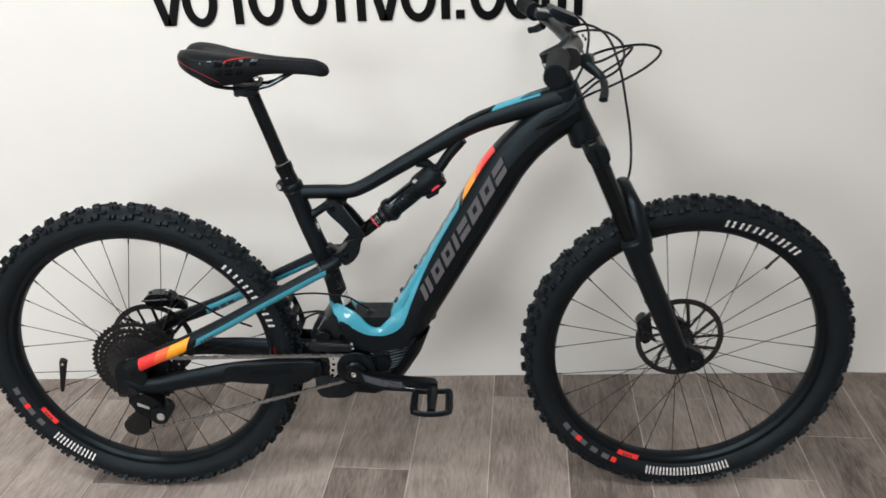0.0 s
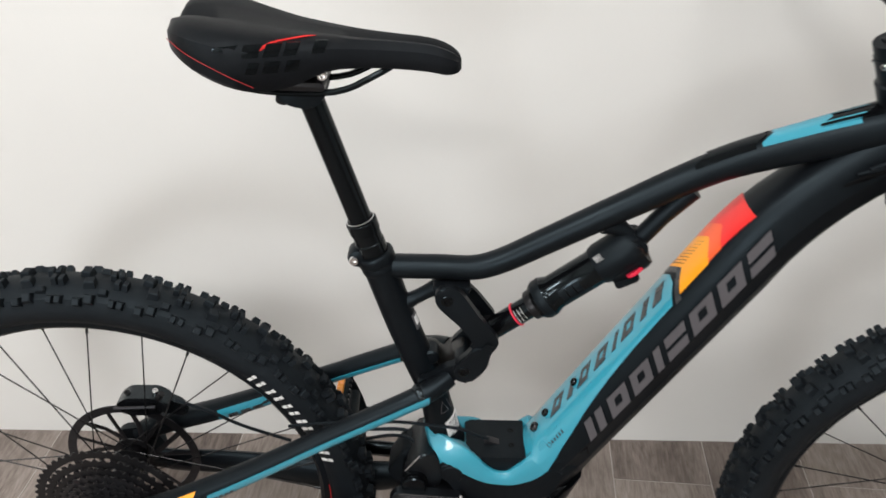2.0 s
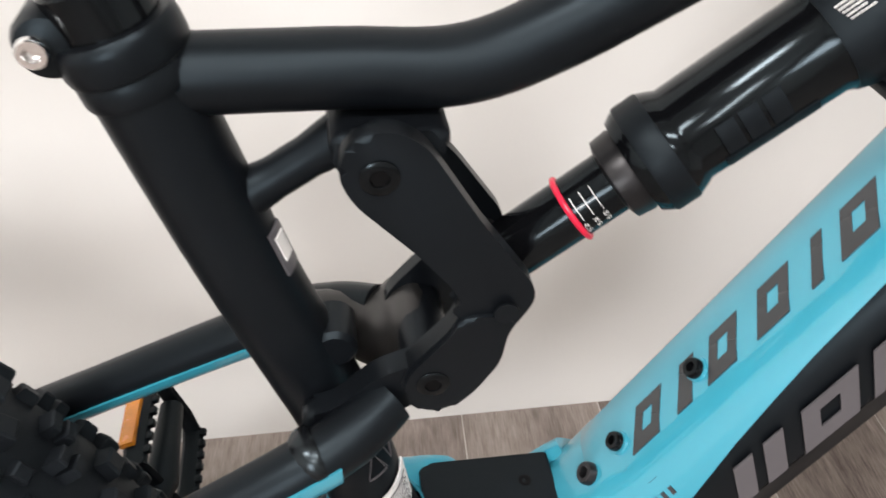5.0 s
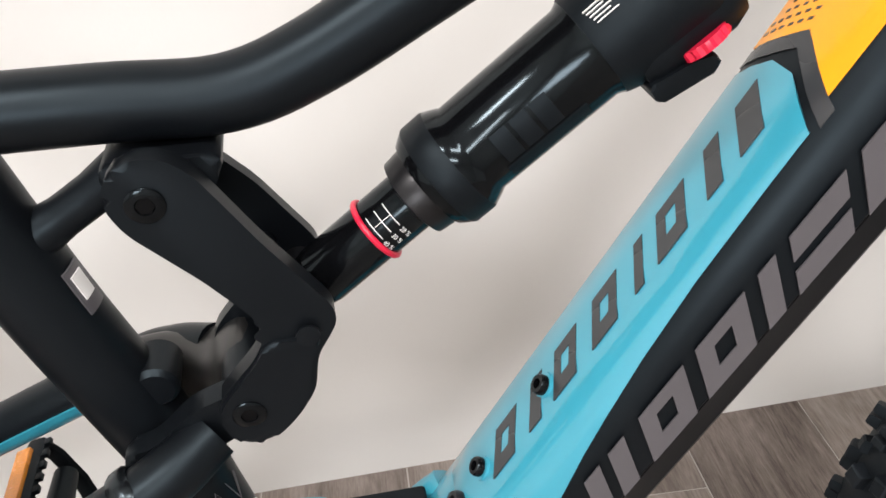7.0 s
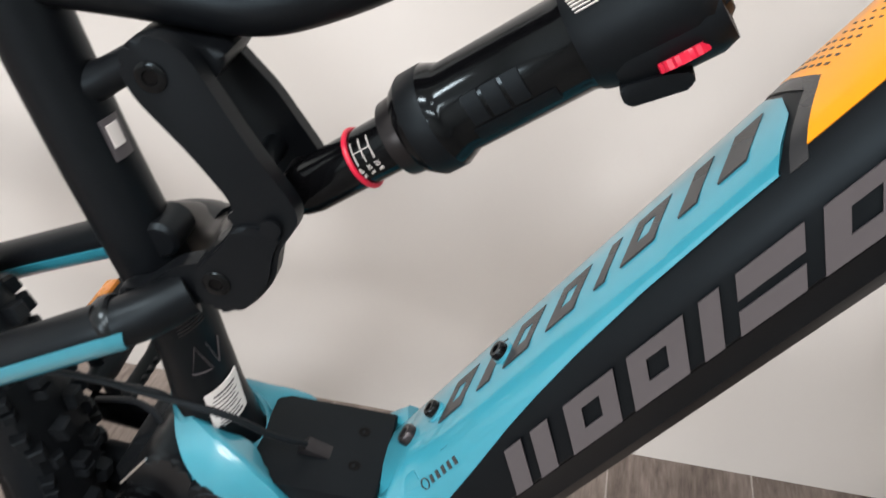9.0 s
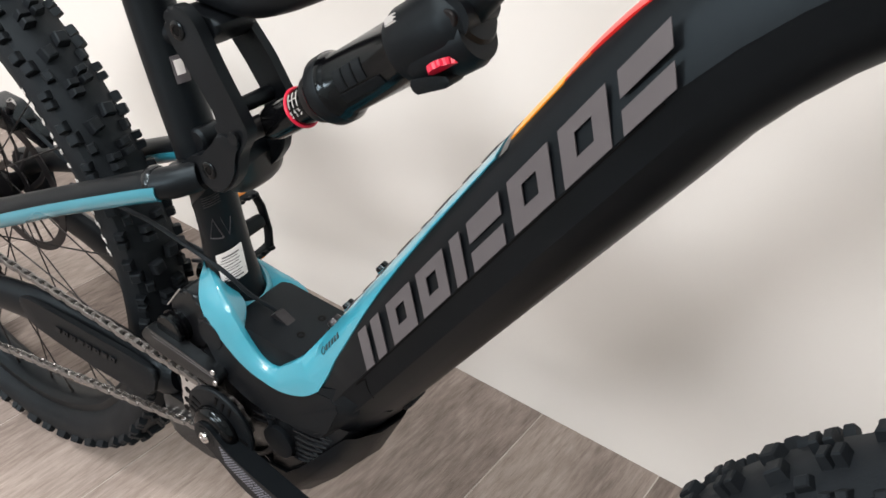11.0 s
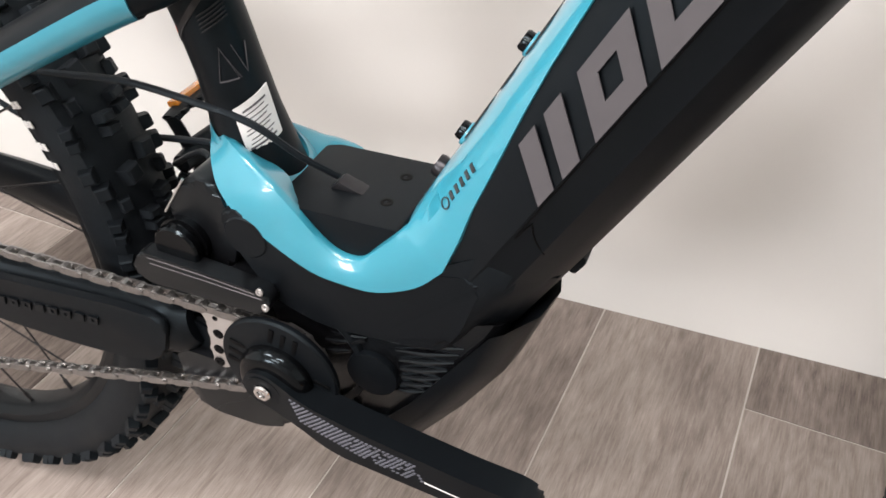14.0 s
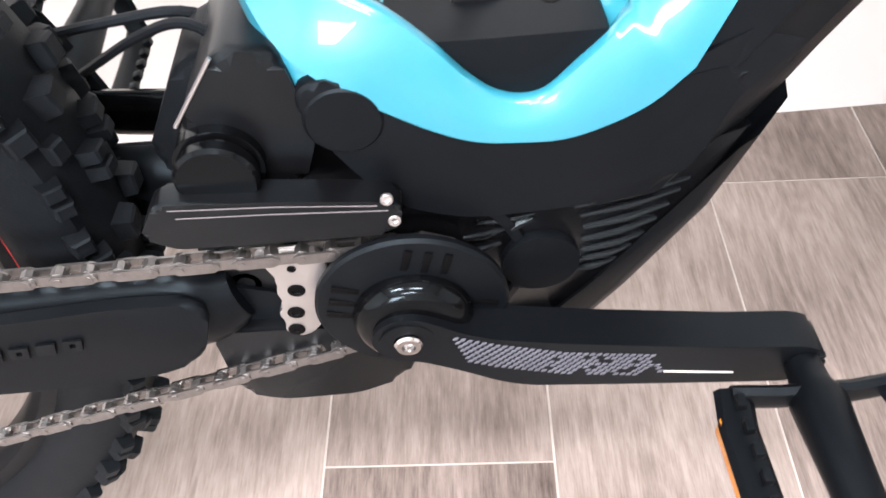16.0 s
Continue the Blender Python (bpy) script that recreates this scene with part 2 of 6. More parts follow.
def round_poly(poly, r=0.01, n=4):
    """Round the corners of a closed outline."""
    out = []
    k = len(poly)
    for i in range(k):
        p, a, b = Vector(poly[i]), Vector(poly[i - 1]), Vector(poly[(i + 1) % k])
        da, db = a - p, b - p
        ra, rb = min(r, da.length * 0.45), min(r, db.length * 0.45)
        s, e = p + da.normalized() * ra, p + db.normalized() * rb
        for j in range(n + 1):
            t = j / n
            out.append(tuple((1 - t) ** 2 * s + 2 * t * (1 - t) * p + t * t * e))
    return out


# ---------------------------------------------------------------- the room
WALL_Y, X0, X1, Y0, HIGH = 0.475, -2.9, 3.2, -4.0, 2.75


def slab(name, m, size, mat, label, category):
    return tagged(link_mesh(name, box(m, size), mat, smooth=0), label, category, kind="structure")


slab("wall_north", at(0.15, WALL_Y + 0.06, HIGH / 2), (X1 - X0 + 0.24, 0.12, HIGH), WALLM, "smooth cream painted wall behind the bicycle", "wall")
slab("wall_west", at(X0 - 0.06, (Y0 + WALL_Y) / 2, HIGH / 2), (0.12, WALL_Y - Y0 - 0.004, HIGH), WALLM, "plain cream painted side wall", "wall")
slab("wall_east", at(X1 + 0.06, (Y0 + WALL_Y) / 2, HIGH / 2), (0.12, WALL_Y - Y0 - 0.004, HIGH), WALLM, "plain cream painted side wall", "wall")
slab("ceiling", at(0.15, (Y0 + WALL_Y) / 2, HIGH + 0.06), (X1 - X0 + 0.24, WALL_Y - Y0 + 0.24, 0.12), CEILM, "plain white painted ceiling", "ceiling")
slab("wall_south", at(0.15, Y0 - 0.06, HIGH / 2), (X1 - X0 + 0.24, 0.12, HIGH), WALLM, "plain cream painted rear wall", "wall")
floor = slab("floor", at(0.15, (Y0 + WALL_Y) / 2, -0.0508), (X1 - X0 + 0.24, WALL_Y - Y0 + 0.2, 0.1), JOINT, "grey-brown wood-look plank floor with pale joints", "floor")

# ---------------------------------------------------------------- the bicycle
bike = thing("electric_mountain_bicycle", "matte black and teal full-suspension electric mountain bicycle on plank floor", "bicycle")
bike.location = (0, 0, 0.0265)
HUB_R, HUB_F = Vector((-0.564, 0, 0.3465)), Vector((0.683, 0, 0.3465))
RIM_IN, RIM_OUT = 0.2845, 0.306


def tyre_mesh(c, flip):
    rng = random.Random(4)
    prof = [(0.298, -0.014), (0.303, -0.024), (0.315, -0.0325), (0.328, -0.0345), (0.342, -0.030), (0.3505, -0.0175), (0.3530, 0),
            (0.3505, 0.0175), (0.342, 0.030), (0.328, 0.0345), (0.315, 0.0325), (0.303, 0.024), (0.298, 0.014)]
    bm = bmesh.new()
    N = 120
    rings = [[c + Vector((math.cos(2 * math.pi * i / N) * r, y, math.sin(2 * math.pi * i / N) * r)) for r, y in prof] for i in range(N)]
    rings_mesh(bm, rings, closed=True)
    casing, bm = bm, bmesh.new()

    def knob(ang, y, r, tilt, la, ly, h, lean=0.0):
        m = at(*c) @ Matrix.Rotation(-ang, 4, "Y") @ at(r, y, 0) @ Matrix.Rotation(tilt, 4, "Z") @ Matrix.Rotation(lean, 4, "X")
        own = []
        for z, k in ((-0.004, 1.08), (h * 0.25, 0.96), (h - 0.0012, 0.86), (h, 0.68)):
            own += [m @ Vector((z, a * ly * k * 1.12, c2 * la * k * 1.3)) for a, c2 in ((-1, -1), (1, -1), (1, 1), (-1, 1))]
        v = [bm.verts.new(q) for q in own]
        for j in (0, 4, 8):
            for k in range(4):
                bm.faces.new((v[j + k], v[j + (k + 1) % 4], v[j + 4 + (k + 1) % 4], v[j + 4 + k]))
        bm.faces.new(v[12:16])

    n = 60
    for i in range(n):
        a = 2 * math.pi * i / n
        s = 2 * math.pi / n
        for sg in (-1, 1):
            w = rng.uniform(-0.0004, 0.0004)
            off = 0.25 if sg > 0 else 0
            if i % 2:
                for e in (-0.0047, 0.0047):
                    knob(a + s * off + e / 0.36, sg * 0.0078, 0.350, rng.uniform(-0.05, 0.05), 0.0028, 0.0056, 0.0112 + w, sg * 0.10)
            else:
                knob(a + s * off, sg * 0.0100, 0.3498, 0, 0.0052, 0.0062, 0.0105 + w, -sg * 0.14)
            if i % 2:
                knob(a + s * (off + 0.5), sg * 0.0195, 0.3468, sg * 0.5, 0.0044, 0.0040, 0.0080, 0)
            if i % 2:
                for e in (-0.0050, 0.0050):
                    knob(a + s * off + e / 0.35, sg * 0.0290, 0.3415, sg * 0.92, 0.0031, 0.0046, 0.0080, sg * 0.12)
            else:
                knob(a + s * off - s * 0.12, sg * 0.0278, 0.3430, sg * 0.85, 0.0044, 0.0056, 0.0082, 0)
                knob(a + s * off + s * 0.26, sg * 0.0305, 0.3402, sg * 0.95, 0.0040, 0.0048, 0.0078, 0)
    return casing, bm


def arc_patch(c, r0, r1, a0, a1, y0, y1, n=6, thick=0.0006):
    """A thin printed bar that follows the wheel's curve on its near side, y0 at r0 and y1 at r1."""
    bm = bmesh.new()
    rings = []
    for i in range(n + 1):
        a = a0 + (a1 - a0) * i / n
        e = Vector((math.cos(a), 0, math.sin(a)))
        rings.append([c + e * r0 + Vector((0, y0, 0)), c + e * r1 + Vector((0, y1, 0)), c + e * r1 + Vector((0, y1 + thick, 0)), c + e * r0 + Vector((0, y0 + thick, 0))])
    return rings_mesh(bm, rings)


def wheel(name, c, label, spokes=28, spin=0.0):
    rim_prof = [(RIM_IN, -0.008), (RIM_IN + 0.002, -0.013), (0.292, -0.0185), (0.303, -0.020), (RIM_OUT, -0.019), (RIM_OUT, 0.019), (0.303, 0.020), (0.292, 0.0185), (RIM_IN + 0.002, 0.013), (RIM_IN, 0.008)]
    bm = bmesh.new()
    N = 96
    rings_mesh(bm, [[c + Vector((math.cos(2 * math.pi * i / N) * r, y, math.sin(2 * math.pi * i / N) * r)) for r, y in rim_prof] for i in range(N)], closed=True)
    rim = part(name, bm, MATTE, bike, label)
    casing, knobs = tyre_mesh(c, 1)
    part("tyre", casing, RUBBER, rim, "black rubber tyre")
    tread = part("tyre_tread", knobs, RUBBER, rim, "", 0)
    tagged(tread, "knobbly black rubber tread", kind="stuff")
    part("hub", lathe([(0.012, -0.062), (0.014, -0.05), (0.028, -0.034), (0.029, -0.03), (0.019, -0.024), (0.018, 0.024), (0.029, 0.03), (0.028, 0.034), (0.014, 0.05), (0.012, 0.062)], c, (0, 1, 0), 24), ALU, rim)
    for i in range(spokes):
        ar = 2 * math.pi * (i + 0.5) / spokes + spin
        side = 1 if i % 2 else -1
        cross = 1 if (i // 2) % 2 else -1
        ah = ar + cross * 1.15
        p = c + Vector((math.cos(ah) * 0.027, side * 0.032, math.sin(ah) * 0.027))
        q = c + Vector((math.cos(ar) * (RIM_IN + 0.004), side * 0.004, math.sin(ar) * (RIM_IN + 0.004)))
        s = tube([p, p.lerp(q, 0.94), p.lerp(q, 0.945), q], [0.00095, 0.00095, 0.0019, 0.0019], 6)
        part("spoke", s, ALU, rim)
    return rim


def rotor(parent, c, y, r, name="brake_rotor"):
    bm = lathe([(r, y - 0.0009), (r, y + 0.0009), (r - 0.013, y + 0.0009), (r - 0.013, y - 0.0009)], c, (0, 1, 0), 64, closed=True)
    part("rotor_carrier", lathe([(0.032, y - 0.0009), (0.032, y + 0.0009), (0.022, y + 0.0009), (0.022, y - 0.0009)], c, (0, 1, 0), 32, closed=True), STEEL, parent)
    for i in range(7):
        a = 2 * math.pi * i / 7
        p = c + Vector((math.cos(a) * 0.03, y, math.sin(a) * 0.03))
        q = c + Vector((math.cos(a + 0.55) * (r - 0.010), y, math.sin(a + 0.55) * (r - 0.010)))
        q2 = c + Vector((math.cos(a + 0.05) * (r - 0.010), y, math.sin(a + 0.05) * (r - 0.010)))
        part("rotor_arm", tube([p, p.lerp(q, 0.5) + (p - c).normalized() * 0.004, q], 0.0042, 6, squash=0.25), STEEL, parent)
        part("rotor_arm", tube([p, q2], 0.0034, 6, squash=0.25), STEEL, parent)
    return part(name, bm, STEEL, parent, "steel disc brake rotor")


rear = wheel("rear_wheel", HUB_R, "rear wheel with black rim", spin=0.06)
front = wheel("front_wheel", HUB_F, "front wheel with black rim", spin=0.1)
rear.location.y += 0.012
front.location.y += 0.005
rotor(rear, HUB_R, 0.052, 0.100)
rotor(front, HUB_F, 0.050, 0.1015)

# frame tubes
ST_TOP, ST_LOW = Vector((-0.1715, 0, 0.752)), Vector((-0.080, 0, 0.452))
ST_DIR = (ST_TOP - ST_LOW).normalized()
SEAT = [ST_TOP, (-0.1445, 0, 0.662), (-0.1220, 0, 0.597), (-0.1095, 0, 0.560), (-0.1010, 0, 0.525), (-0.0955, 0, 0.495), (-0.0905, 0, 0.470), (-0.086, 0, 0.447)]
SEAT_R = [0.0200, 0.0200, 0.0202, 0.0202, 0.0203, 0.0218, 0.0245, 0.027]
seat_tube = part("seat_tube", tube(SEAT, SEAT_R, 32, smooth=5), MATTE, bike, "matte black seat tube")
TT = [(-0.158, 0, 0.7435), (-0.10, 0, 0.7435), (-0.055, 0, 0.7430), (-0.02, 0, 0.7550), (0.03, 0, 0.7830), (0.12, 0, 0.8340), (0.21, 0, 0.8820), (0.295, 0, 0.911), (0.385, 0, 0.934)]
top_tube = part("top_tube", tube(TT, [0.0151, 0.0151, 0.0151, 0.0153, 0.0158, 0.0168, 0.0182, 0.022, 0.028], 24, smooth=6), MATTE, bike, "matte black bent top tube")

# down tube: section in (n, y), swept along its line and curved up into the head tube
DT_O, DT_D, DT_N = Vector((0.1025, 0, 0.5035)), Vector((0.511, 0, 0.8596)), Vector((-0.8596, 0, 0.511))


def dt(s, n, y=0.0):
    return DT_O + DT_D * s + DT_N * n + Vector((0, y, 0))


HALF = [(0.0480, 0.008), (0.0465, 0.020), (0.0430, 0.0300), (0.0370, 0.0370), (0.0250, 0.0430), (0.0010, 0.0465), (-0.0010, 0.0455), (-0.017, 0.0430), (-0.030, 0.033), (-0.0395, 0.018), (-0.0425, 0.006)]
SECT = [(n, -y) for n, y in HALF] + [(n, y) for n, y in reversed(HALF)]


def dt_ring(s):
    k = max(0.0, (s - 0.30) / 0.17)
    bend = k * k * 0.045
    out = []
    for n, y in SECT:
        ang = -k * 0.62
        n2 = DT_N * math.cos(ang) - DT_D * math.sin(ang)
        wide = 1 - 0.30 * min(1, k) - 0.05 * max(0.0, min(1.0, (-0.03 - s) / 0.06))
        n = min(n, float(np.interp(s, [-0.086, -0.038, -0.016], [0.027, 0.031, 0.060])))
        out.append(DT_O + DT_D * s - DT_N * bend + n2 * (n * (1 - 0.12 * min(1, k)) + 0.006 * k) + Vector((0, y * wide, 0)))
    return out


bm = rings_mesh(bmesh.new(), [dt_ring(s) for s in (-0.100, -0.094, -0.086, -0.068, -0.05, -0.04, -0.03, -0.02, 0.0, 0.08, 0.16, 0.24, 0.30, 0.34, 0.37, 0.40, 0.43, 0.455, 0.475, 0.495, 0.510)])
down_tube = part("down_tube", bm, MATTE, bike, "deep matte black down tube housing the battery", smooth=28)
HT_T, HT_B = Vector((0.388, 0, 0.958)), Vector((0.439, 0, 0.842))
part("head_tube", lathe([(0.024, 0), (0.029, 0.004), (0.0285, 0.03), (0.027, 0.06), (0.030, 0.10), (0.032, 0.122), (0.029, 0.127)], HT_T, HT_B - HT_T, 28), MATTE, bike, "matte black head tube")
STEER = (HT_B - HT_T).normalized()

# lower shell round the motor
SHELL = [(-0.093, 0.452), (-0.0965, 0.440), (-0.080, 0.412), (-0.064, 0.388), (-0.033, 0.377), (0.012, 0.379), (0.048, 0.3865), (0.060, 0.402), (0.066, 0.422), (0.072, 0.438),
         (0.068, 0.446), (0.045, 0.4445), (0.028, 0.4385), (0.015, 0.4315), (0.000, 0.4255), (-0.014, 0.4240), (-0.028, 0.4275), (-0.043, 0.433), (-0.059, 0.443), (-0.074, 0.4540)]
SHELL = [(x, z - 0.003 if -0.05 < x < 0.05 and z > 0.42 else z) for x, z in SHELL]
motor_shell = part("motor_shell", prism(round_poly(SHELL, 0.012), -0.0452, 0.0452, 0.008, segs=3), MATTE, bike, "matte black frame shell round the motor")


def hull(near, mid, w, bm=None):
    """A body whose side outline is `near` at both sides and `mid` in the middle."""
    bm = bm or bmesh.new()
    rings = []
    for y, k in ((-w, 0.0), (-w * 0.92, 0.25), (-w * 0.55, 0.8), (0, 1.0), (w * 0.55, 0.8), (w * 0.92, 0.25), (w, 0.0)):
        inset = 0.985 if abs(y) == w else 1.0
        c = Vector((-0.03, 0, 0.33))
        rings.append([c + (Vector((a[0] + (b[0] - a[0]) * k, y, a[1] + (b[1] - a[1]) * k)) - c) * inset + Vector((0, y * (1 - inset), 0)) for a, b in zip(near, mid)])
    return rings_mesh(bm, rings)


M_NEAR = [(-0.145, 0.360), (-0.098, 0.402), (-0.06, 0.387), (0.010, 0.387), (0.080, 0.412), (0.060, 0.370), (0.032, 0.326), (0.006, 0.292), (-0.030, 0.280), (-0.07, 0.286), (-0.11, 0.294), (-0.145, 0.310)]
M_MID = [(-0.150, 0.360), (-0.098, 0.402), (-0.06, 0.387), (0.010, 0.387), (0.086, 0.400), (0.067, 0.346), (0.044, 0.312), (0.012, 0.270), (-0.025, 0.254), (-0.06, 0.262), (-0.10, 0.275), (-0.150, 0.300)]
motor = part("motor", hull(M_NEAR, M_MID, 0.040), SATIN, bike, "ribbed black motor housing")
# smooth transition from the shell into the underside of the down tube
N_NEAR = [(0.020, 0.3795), (0.046, 0.3840), (0.060, 0.4124), (0.0728, 0.4339), (0.0855, 0.4554), (0.070, 0.4620), (0.030, 0.4390)]
N_MID = [(0.020, 0.3795), (0.062, 0.3840), (0.0900, 0.3985), (0.1030, 0.4180), (0.1150, 0.4400), (0.090, 0.4580), (0.030, 0.4390)]
part("shell_nose", hull(N_NEAR, N_MID, 0.0447), MATTE, motor_shell, "", 60)
# teal cradle: side walls that run from the seat tube round the cover and up the down tube
HN, HY = [0.0010, 0.0250, 0.0370, 0.0430, 0.0465, 0.0480], [0.0465, 0.0430, 0.0370, 0.0300, 0.0200, 0.0080]
# lower edge x, z, half width and upper edge x, z, half width, depth of the inward roll
CRADLE = [(-0.1115, 0.484, 0.016, -0.1035, 0.490, 0.0190, 0.006), (-0.1065, 0.474, 0.0275, -0.089, 0.4865, 0.0272, 0.011), (-0.0965, 0.461, 0.0385, -0.075, 0.4810, 0.0335, 0.018), (-0.0805, 0.4490, 0.0450, -0.058, 0.4725, 0.0390, 0.022),
          (-0.063, 0.4375, 0.0460, -0.044, 0.4600, 0.0410, 0.010), (-0.046, 0.4275, 0.0468, -0.033, 0.4470, 0.0412, 0.008), (-0.030, 0.4205, 0.0468, -0.0225, 0.4375, 0.0412, 0.008), (-0.013, 0.4183, 0.0468, -0.0120, 0.4340, 0.0412, 0.008),
          (0.004, 0.4182, 0.0468, -0.0025, 0.4360, 0.0412, 0.008), (0.020, 0.4232, 0.0468, 0.0075, 0.4460, 0.0412, 0.008), (0.036, 0.4322, 0.0468, 0.0180, 0.4565, 0.0408, 0.010), (0.050, 0.4460, 0.0460, 0.0270, 0.4660, 0.0390, 0.016)]
NB = [(-0.052, 0.0187), (-0.03, 0.0235), (-0.007, 0.0268), (0.033, 0.0330), (0.06, 0.0362), (0.094, 0.0388), (0.14, 0.0408), (0.19, 0.0416), (0.212, 0.0418)]


def cradle_rings(sg):
    rows = list(zip(*[smooth_path([(c[k], 0, 0) for c in CRADLE], 4) for k in range(7)]))
    rings = []
    for r in rows:
        ox, oz, ow, ix, iz, iw, roll = [v.x for v in r]
        if sg > 0 and ix < -0.04:
            iz -= min(0.012, (-0.04 - ix) * 0.6)
            ix -= min(0.008, (-0.04 - ix) * 0.4)
        o, i = Vector((ox, 0, oz)), Vector((ix, 0, iz))
        pts = []
        for f, w in ((-0.03, ow - 0.003), (0.0, ow), (0.25, ow + (iw - ow) * 0.04), (0.5, ow + (iw - ow) * 0.18), (0.72, ow + (iw - ow) * 0.46), (0.90, ow + (iw - ow) * 0.80), (1.0, iw), (1.03, iw - 0.003), (1.0, iw - 0.006), (0.9, iw - roll)):
            p = o.lerp(i, f)
            pts.append(Vector((p.x, sg * w, p.z - (0.005 if w < iw - 0.007 and ix < -0.05 else 0))))
        pts.append(Vector((o.lerp(i, 0.4).x, sg * (iw - roll), o.lerp(i, 0.4).z - 0.004)))
        rings.append(pts)
    return rings


def panel_rings():
    rings = []
    for s, n0 in NB:
        ns = [n0 - 0.0012, n0] + [n0 + (0.0445 - n0) * f for f in (0.3, 0.6, 1.0)] + [0.0465]
        pts = [dt(s, n + 0.0009, -float(np.interp(n, HN, HY)) - 0.0009) for n in ns]
        pts[0] = dt(s, n0 - 0.001, -float(np.interp(n0, HN, HY)) + 0.002)
        pts += [dt(s, 0.0490, -0.008), dt(s, 0.0490, 0.008), dt(s, 0.0475, 0.020), dt(s, 0.043, 0.031), dt(s, 0.030, 0.030)]
        rings.append(pts)
    return rings


near = cradle_rings(-1)
tip = panel_rings()
end = []
for k, p in enumerate(tip[-1]):
    end.append(p + DT_D * (0.029 - 0.65 * abs(p.y)))
part("teal_panel", rings_mesh(bmesh.new(), near + tip + [end]), TEAL, bike, "gloss teal panel above the motor and up the down tube", 50)
TOPPTS = [(0.037, -0.0368), (0.0430, -0.0305), (0.0474, -0.020), (0.0489, -0.008), (0.0489, 0.008), (0.0474, 0.020), (0.0430, 0.0310), (0.037, 0.0372)]
part("teal_bridge", rings_mesh(bmesh.new(), [[dt(s, n, y) for n, y in TOPPTS] + [dt(s, n - 0.004, y * 0.9) for n, y in TOPPTS[::-1]] for s in (-0.090, -0.07, -0.046)]), TEAL, bike, "", 50)
part("far_teal_panel", rings_mesh(bmesh.new(), cradle_rings(1)), TEAL, bike, "gloss teal panel on the far side", 50)


def collar_ring(z, grow):
    """Section of the flared seat tube foot at the height z."""
    c = float(np.interp(z, [0.440, 0.470, 0.495, 0.525], [-0.0845, -0.0905, -0.0955, -0.1010]))
    rx = float(np.interp(z, [0.440, 0.455, 0.470, 0.482, 0.495, 0.510], [0.034, 0.030, 0.0252, 0.0236, 0.0225, 0.0215])) + grow
    ry = float(np.interp(z, [0.440, 0.455, 0.470, 0.482, 0.495, 0.510], [0.042, 0.037, 0.0285, 0.0250, 0.0228, 0.0215])) + grow
    rear = float(np.interp(z, [0.440, 0.455, 0.470, 0.482, 0.495, 0.510], [0.017, 0.0235, 0.0248, 0.0236, 0.0225, 0.0215])) + grow
    return c, rx, ry, rear


rings = []
for k in range(40):
    a = 2 * math.pi * k / 40
    zt = 0.480
    for _ in range(8):
        c, rx, ry, rear_r = collar_ring(zt, 0)
        rx = rx if math.cos(a) > 0 else rear_r
        zt = 0.4585 - 0.63 * (c + rx * math.cos(a) + 0.058)
    col = []
    for j in range(8):
        z = zt + (0.442 - zt) * j / 7
        c, rx, ry, rear_r = collar_ring(z, 0.0007 if j else -0.0005)
        rx = rx if math.cos(a) > 0 else rear_r
        col.append(Vector((c + rx * math.cos(a), ry * math.sin(a), z)))
    rings.append(col)
bm = bmesh.new()
vs = [[bm.verts.new(p) for p in r] for r in rings]
for i in range(40):
    for j in range(7):
        bm.faces.new((vs[i][j], vs[(i + 1) % 40][j], vs[(i + 1) % 40][j + 1], vs[i][j + 1]))
bm.faces.new([v[7] for v in vs])
part("teal_collar", bm, TEAL, bike, "gloss teal collar round the seat tube foot", 60)


def band(name, s0, s1, w0, w1, mat, label="", flat0=0.0, flat1=0.0, lift=0.0008):
    """A chevron-ended band over the down tube's ridge, from half width -w0 to w1 across."""
    rings = []
    for i in range(6):
        f = i / 5
        o, q = [], []
        for k in range(11):
            y = -w0 + (w0 + w1) * k / 10
            s = (s0 - 0.65 * abs(y) * (1 - flat0)) * (1 - f) + (s1 - 0.65 * abs(y) * (1 - flat1)) * f
            n = float(np.interp(abs(y), [0, 0.008, 0.020, 0.030, 0.037, 0.043], [0.048, 0.048, 0.0465, 0.043, 0.037, 0.025]))
            bend = max(0.0, (s - 0.30) / 0.17) ** 2 * 0.045
            o.append(dt(s, n + lift - bend, y * 1.02))
            q.append(dt(s, n - 0.0012 - bend, y * 0.97))
        rings.append(o + q[::-1])
    return part(name, rings_mesh(bmesh.new(), rings), mat, down_tube, label)


band("chevron_band", 0.2455, 0.2545, 0.033, 0.033, DARKD)
band("orange_band", 0.2545, 0.305, 0.0285, 0.030, ORANGE, "orange gloss decal")
band("coral_band", 0.305, 0.326, 0.027, 0.030, CORAL)
band("red_band", 0.326, 0.3606, 0.026, 0.030, RED, "red gloss decal", 0.0, 1.0)
for j in range(8):
    for k in range(6 - j // 2):
        y0 = 0.003 + 0.0046 * k
        band("dot_print", 0.2600 + 0.0052 * j, 0.2600 + 0.0052 * j + 0.0016 - 0.00012 * j, -y0, y0 + 0.0022 - 0.00015 * j, DARKD, "", 0, 0, 0.0011)


